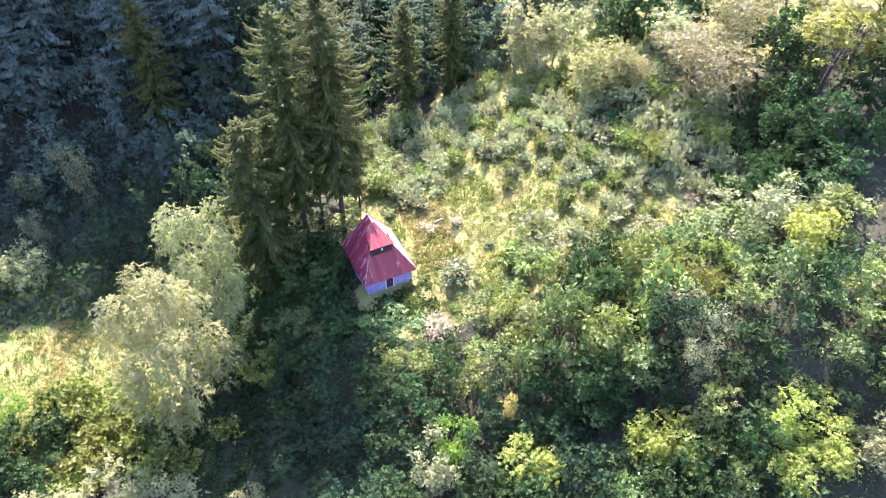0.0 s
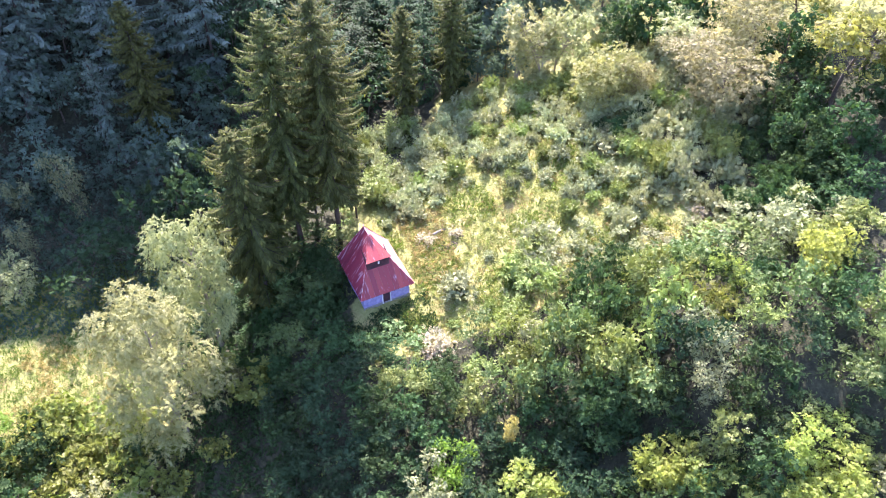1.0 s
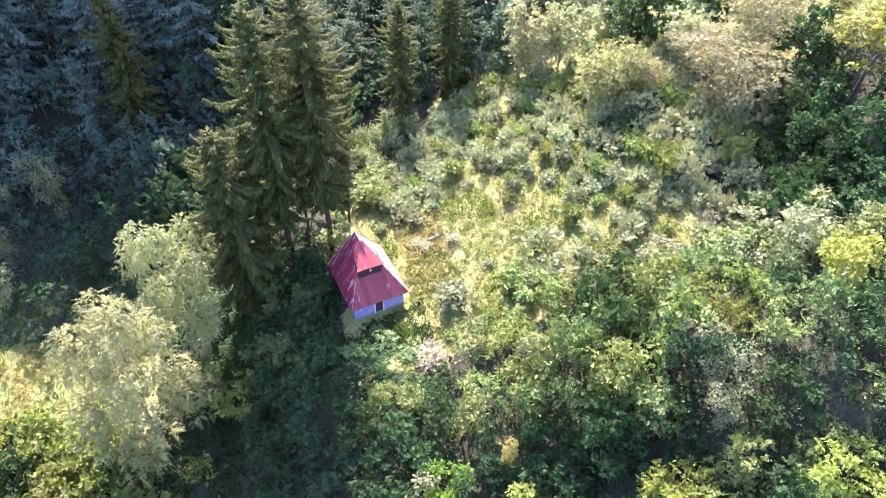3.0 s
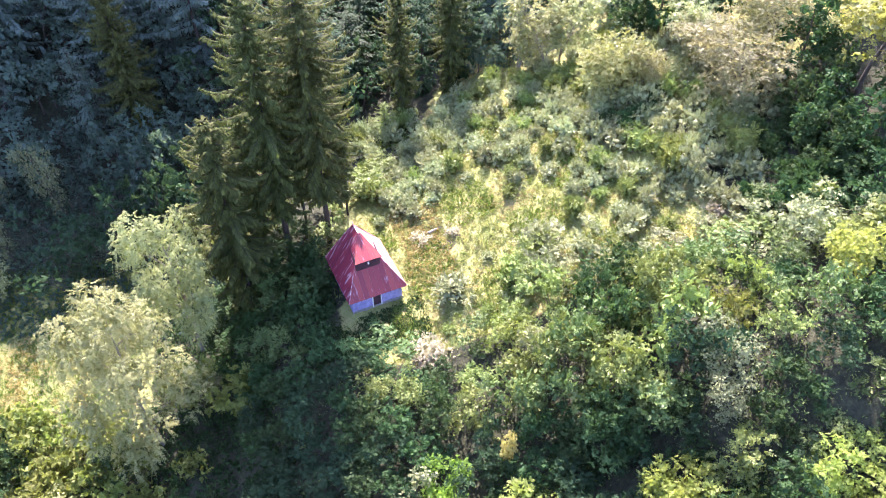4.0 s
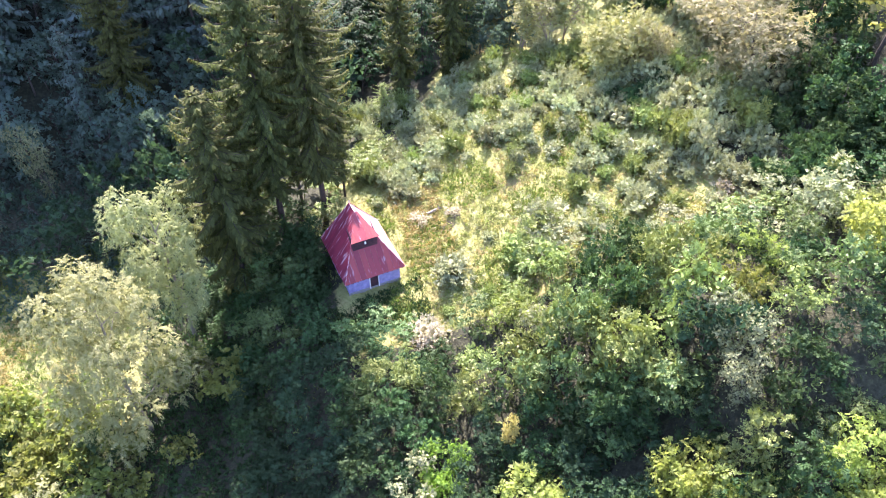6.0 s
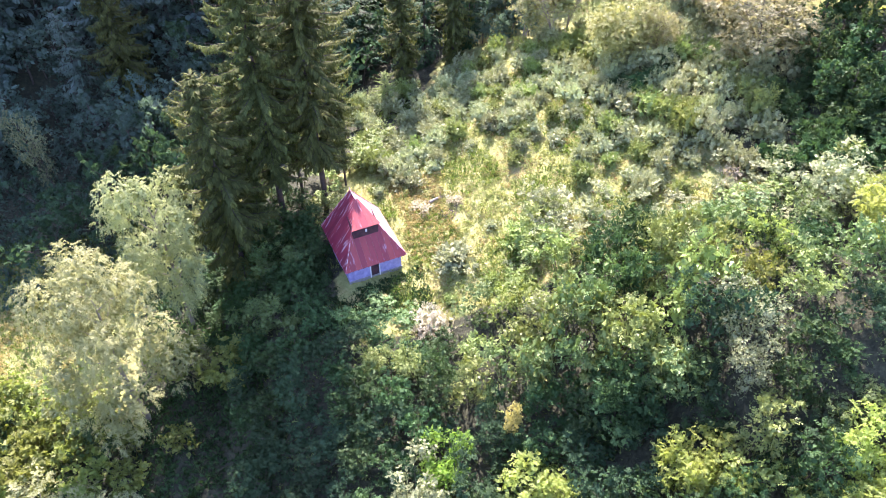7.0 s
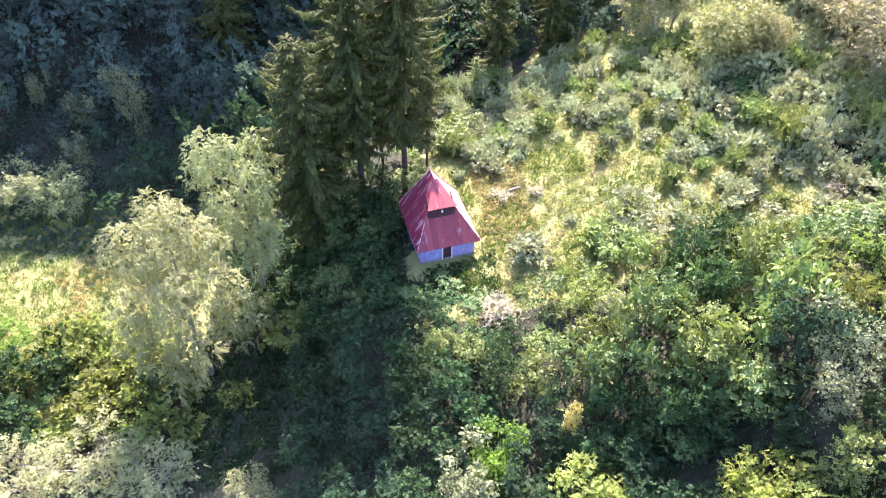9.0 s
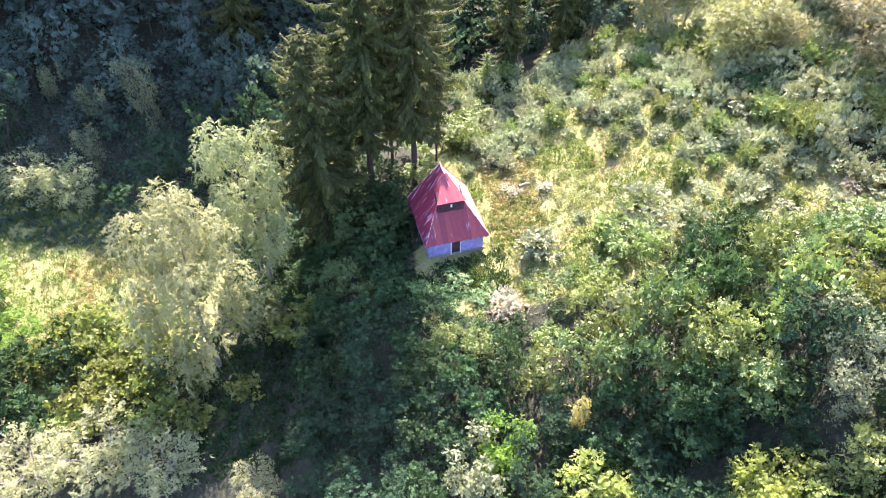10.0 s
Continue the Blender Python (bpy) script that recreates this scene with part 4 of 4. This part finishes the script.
dry = Kind([lambda: bush("dry_shrub", 95, M_DRY, 1.4, 1.5, 6, 90, 8, 0.24, 0.3, 0.6)],
           "dry pale-brown shrub with dead leaves", "shrub", "dry shrubs")
for x, y, k in ((6.4, -6.2, 1.3), (7.4, -7.4, 1.1), (5.9, -7.6, 1.0), (-31.2, -12.3, 1.4), (-29.4, -12.0, 1.1), (9.6, 9.6, 0.7), (8.7, 10.6, 0.6), (13.0, 9.2, 0.7), (36.5, -5.5, 1.0), (38.5, -3.5, 1.0), (33.5, -6.0, 0.8), (41.0, 4.0, 1.4), (39.5, 6.0, 1.2)):
    dry.put(0, x, y, x * 40, k)
piles = Kind([lambda: brush_pile()], "heap of dark dead branches in the meadow", "brush pile", "brush piles")


def brush_pile():
    r = np.random.default_rng(97)
    root = new("brush_pile")
    for k in range(26):
        a, b = r.normal(0, 0.45, 2)
        w = r.uniform(0, 6.3)
        d = np.array((math.cos(w), math.sin(w), r.uniform(-0.1, 0.25))) * r.uniform(0.5, 1.0)
        c = np.array((a, b, 0.12 + 0.5 * r.random() * max(0, 1 - math.hypot(a, b))))
        v, f = tube([c - d, c + (0, 0, 0.05), c + d], [0.05, 0.04, 0.015], 5)
        mesh_object("branch", v, f, M_BARK, root, smooth=True)
    return root


for x, y, k in ((12.3, 7.2, 0.95), (13.4, 8.4, 0.6)):
    piles.put(0, x, y, x * 20, k)

# ---- grass and low herbs ----


def herbs(name, seed, count, region, size, material, label, upright, blades=3, thin=0.35):
    """Many blades or leaves on the ground in a region, uncountable."""
    r = np.random.default_rng(seed)
    x, y = r.uniform(region[0], region[1], count), r.uniform(region[2], region[3], count)
    keep = region[4](x, y)
    x, y = x[keep], y[keep]
    patch = 0.75 + 0.5 * np.clip(0.5 + 0.5 * np.sin(x * 0.9 + 1.7 * np.sin(y * 0.6)) * np.cos(y * 0.8 + np.sin(x * 0.5)), 0, 1)
    n = len(x)
    b = np.repeat(np.stack([x, y, height(x, y)], -1), blades, 0) + r.standard_normal((blades * n, 3)) * (0.16, 0.16, 0.0)
    along = unit(r.standard_normal((blades * n, 3)) * 0.6 + (0, 0, upright))
    nor = unit(r.standard_normal((blades * n, 3)))
    ln = size * (0.6 + 0.8 * r.random(blades * n)) * np.repeat(patch, blades)
    v, f = leaf_quads(b + along * (ln * 0.4)[:, None], along, nor, ln, ln * thin)
    return tagged(mesh_object(name, v, f, material), label, "grass", kind="stuff")


herbs("meadow_grass", 101, 17000, (2, 36, -7, 40, lambda x, y: (y < 26 + 0.4 * x) & ((x > 4) | (y > 11))), 0.42, M_GRASS, "long yellow-green meadow grass", 0.5, 4, 0.2)
herbs("low_herbs", 102, 9500, (-11, 50, -42, 10, lambda x, y: (x < -1) | (y < -6) | (x > 16)), 0.34, M_HAZEL, "low green herbs under the shrubs", 0.4)
# Gully shade is put into these herbs' dark leaf colour.
herbs("gully_herbs", 105, 3500, (-24, -10, -18, 16, lambda x, y: x < 0), 0.55, M_DIM_ALDER, "herbs on the gully banks, darkened for its shade", 0.5, 4, 0.35)
herbs("fresh_grass", 104, 9000, (4, 32, -6, 36, lambda x, y: np.sin(x * 0.5) * np.cos(y * 0.4 + 1) > 0.1), 0.55, M_GRASS_GREEN, "fresh green grass and herbs in the meadow", 0.8, 4, 0.2)
# Same hazy leaf colour as the alders above these herbs.
herbs("wood_herbs", 106, 8000, (-66, -14, 9, 42, lambda x, y: (y > 14) | (x > -28)), 0.7, M_HAZY_LEAF, "herbs and low plants at the wood's edge, haze in their colour", 0.5, 3, 0.4)
herbs("field_grass", 103, 12500, (-62, -26, -8, 26, lambda x, y: x < 0), 0.46, M_GRASS_GREEN, "fresh green grass of the field by the gully", 1.2, 4, 0.15)


def tussocks(name, seed, count, region, material, label):
    """Small leafy mounds in the grass, too many to count."""
    r = np.random.default_rng(seed)
    x, y = r.uniform(region[0], region[1], count), r.uniform(region[2], region[3], count)
    keep = region[4](x, y)
    x, y = x[keep], y[keep]
    n, per = len(x), 18
    size = np.repeat(r.uniform(0.18, 0.5, n), per)
    d = unit(r.standard_normal((n * per, 3)) + (0, 0, 0.9))
    d[:, 2] = np.abs(d[:, 2])
    pos = np.repeat(np.stack([x, y, height(x, y) + 0.1], -1), per, 0) + d * (size * r.uniform(0.6, 1.2, n * per))[:, None] * (1, 1, 1.1)
    normal = unit(d + r.standard_normal((n * per, 3)) * 0.4)
    along = unit(np.cross(normal, r.standard_normal((n * per, 3))))
    ln = 0.17 * r.uniform(0.7, 1.5, n * per)
    v, f = leaf_quads(pos, along, normal, ln, ln * 0.5)
    return tagged(mesh_object(name, v, f, material), label, "plants", kind="stuff")


tussocks("meadow_tussocks", 111, 350, (3, 38, -7, 40, lambda x, y: (x > 7) | (y > 12)), M_SALLOW, "small grey-green tussocks in the meadow")
tussocks("green_tussocks", 112, 420, (3, 38, -7, 38, lambda x, y: (x > 7) | (y > 12)), M_HAZEL, "small green leafy plants in the meadow")
tussocks("dry_fringe", 114, 300, (6.5, 12, 2, 16, lambda x, y: x > 0), M_FERN, "brown dry ferns beside the hut")
tussocks("dry_tussocks", 113, 380, (6, 30, -5, 26, lambda x, y: np.sin(x * 0.7) + np.sin(y * 0.6 + 1) > 0), M_FERN, "small dry brown plants in the meadow")
tussocks("field_ferns", 115, 620, (-44, -31, -1, 14, lambda x, y: np.sin(x * 0.9) + np.sin(y * 0.8) > -0.4), M_FERN, "orange-brown dry ferns in the field")
tussocks("golden_ferns", 116, 260, (32.5, 39.5, -9.5, -3.5, lambda x, y: x > 0), M_GOLD, "golden dry ferns at the edge of the meadow")
# Dark herbs stand in for the hut's shadow on the yard.
herbs("yard_herbs", 117, 3800, (-4.5, 7.5, -4.5, 10, lambda x, y: (y < 0.3 + 0.21 * x) | (x < -1.3 - 0.22 * y)), 0.4, M_DIM_ALDER, "green herbs before the hut's door, darkened for its shadow", 0.6, 4, 0.35)
tussocks("yellow_herbs", 118, 1000, (7, 36, -6, 34, lambda x, y: np.sin(x * 0.8 + 2) + np.sin(y * 0.7 + x * 0.3) > -0.7), M_YELLOW, "yellow-green leafy herbs in the meadow")
tussocks("golden_herbs", 119, 220, (7, 26, -5, 22, lambda x, y: np.sin(x * 0.6) + np.sin(y * 0.9 + x * 0.2) > 0.1), M_GOLD, "golden withered herbs in the meadow")
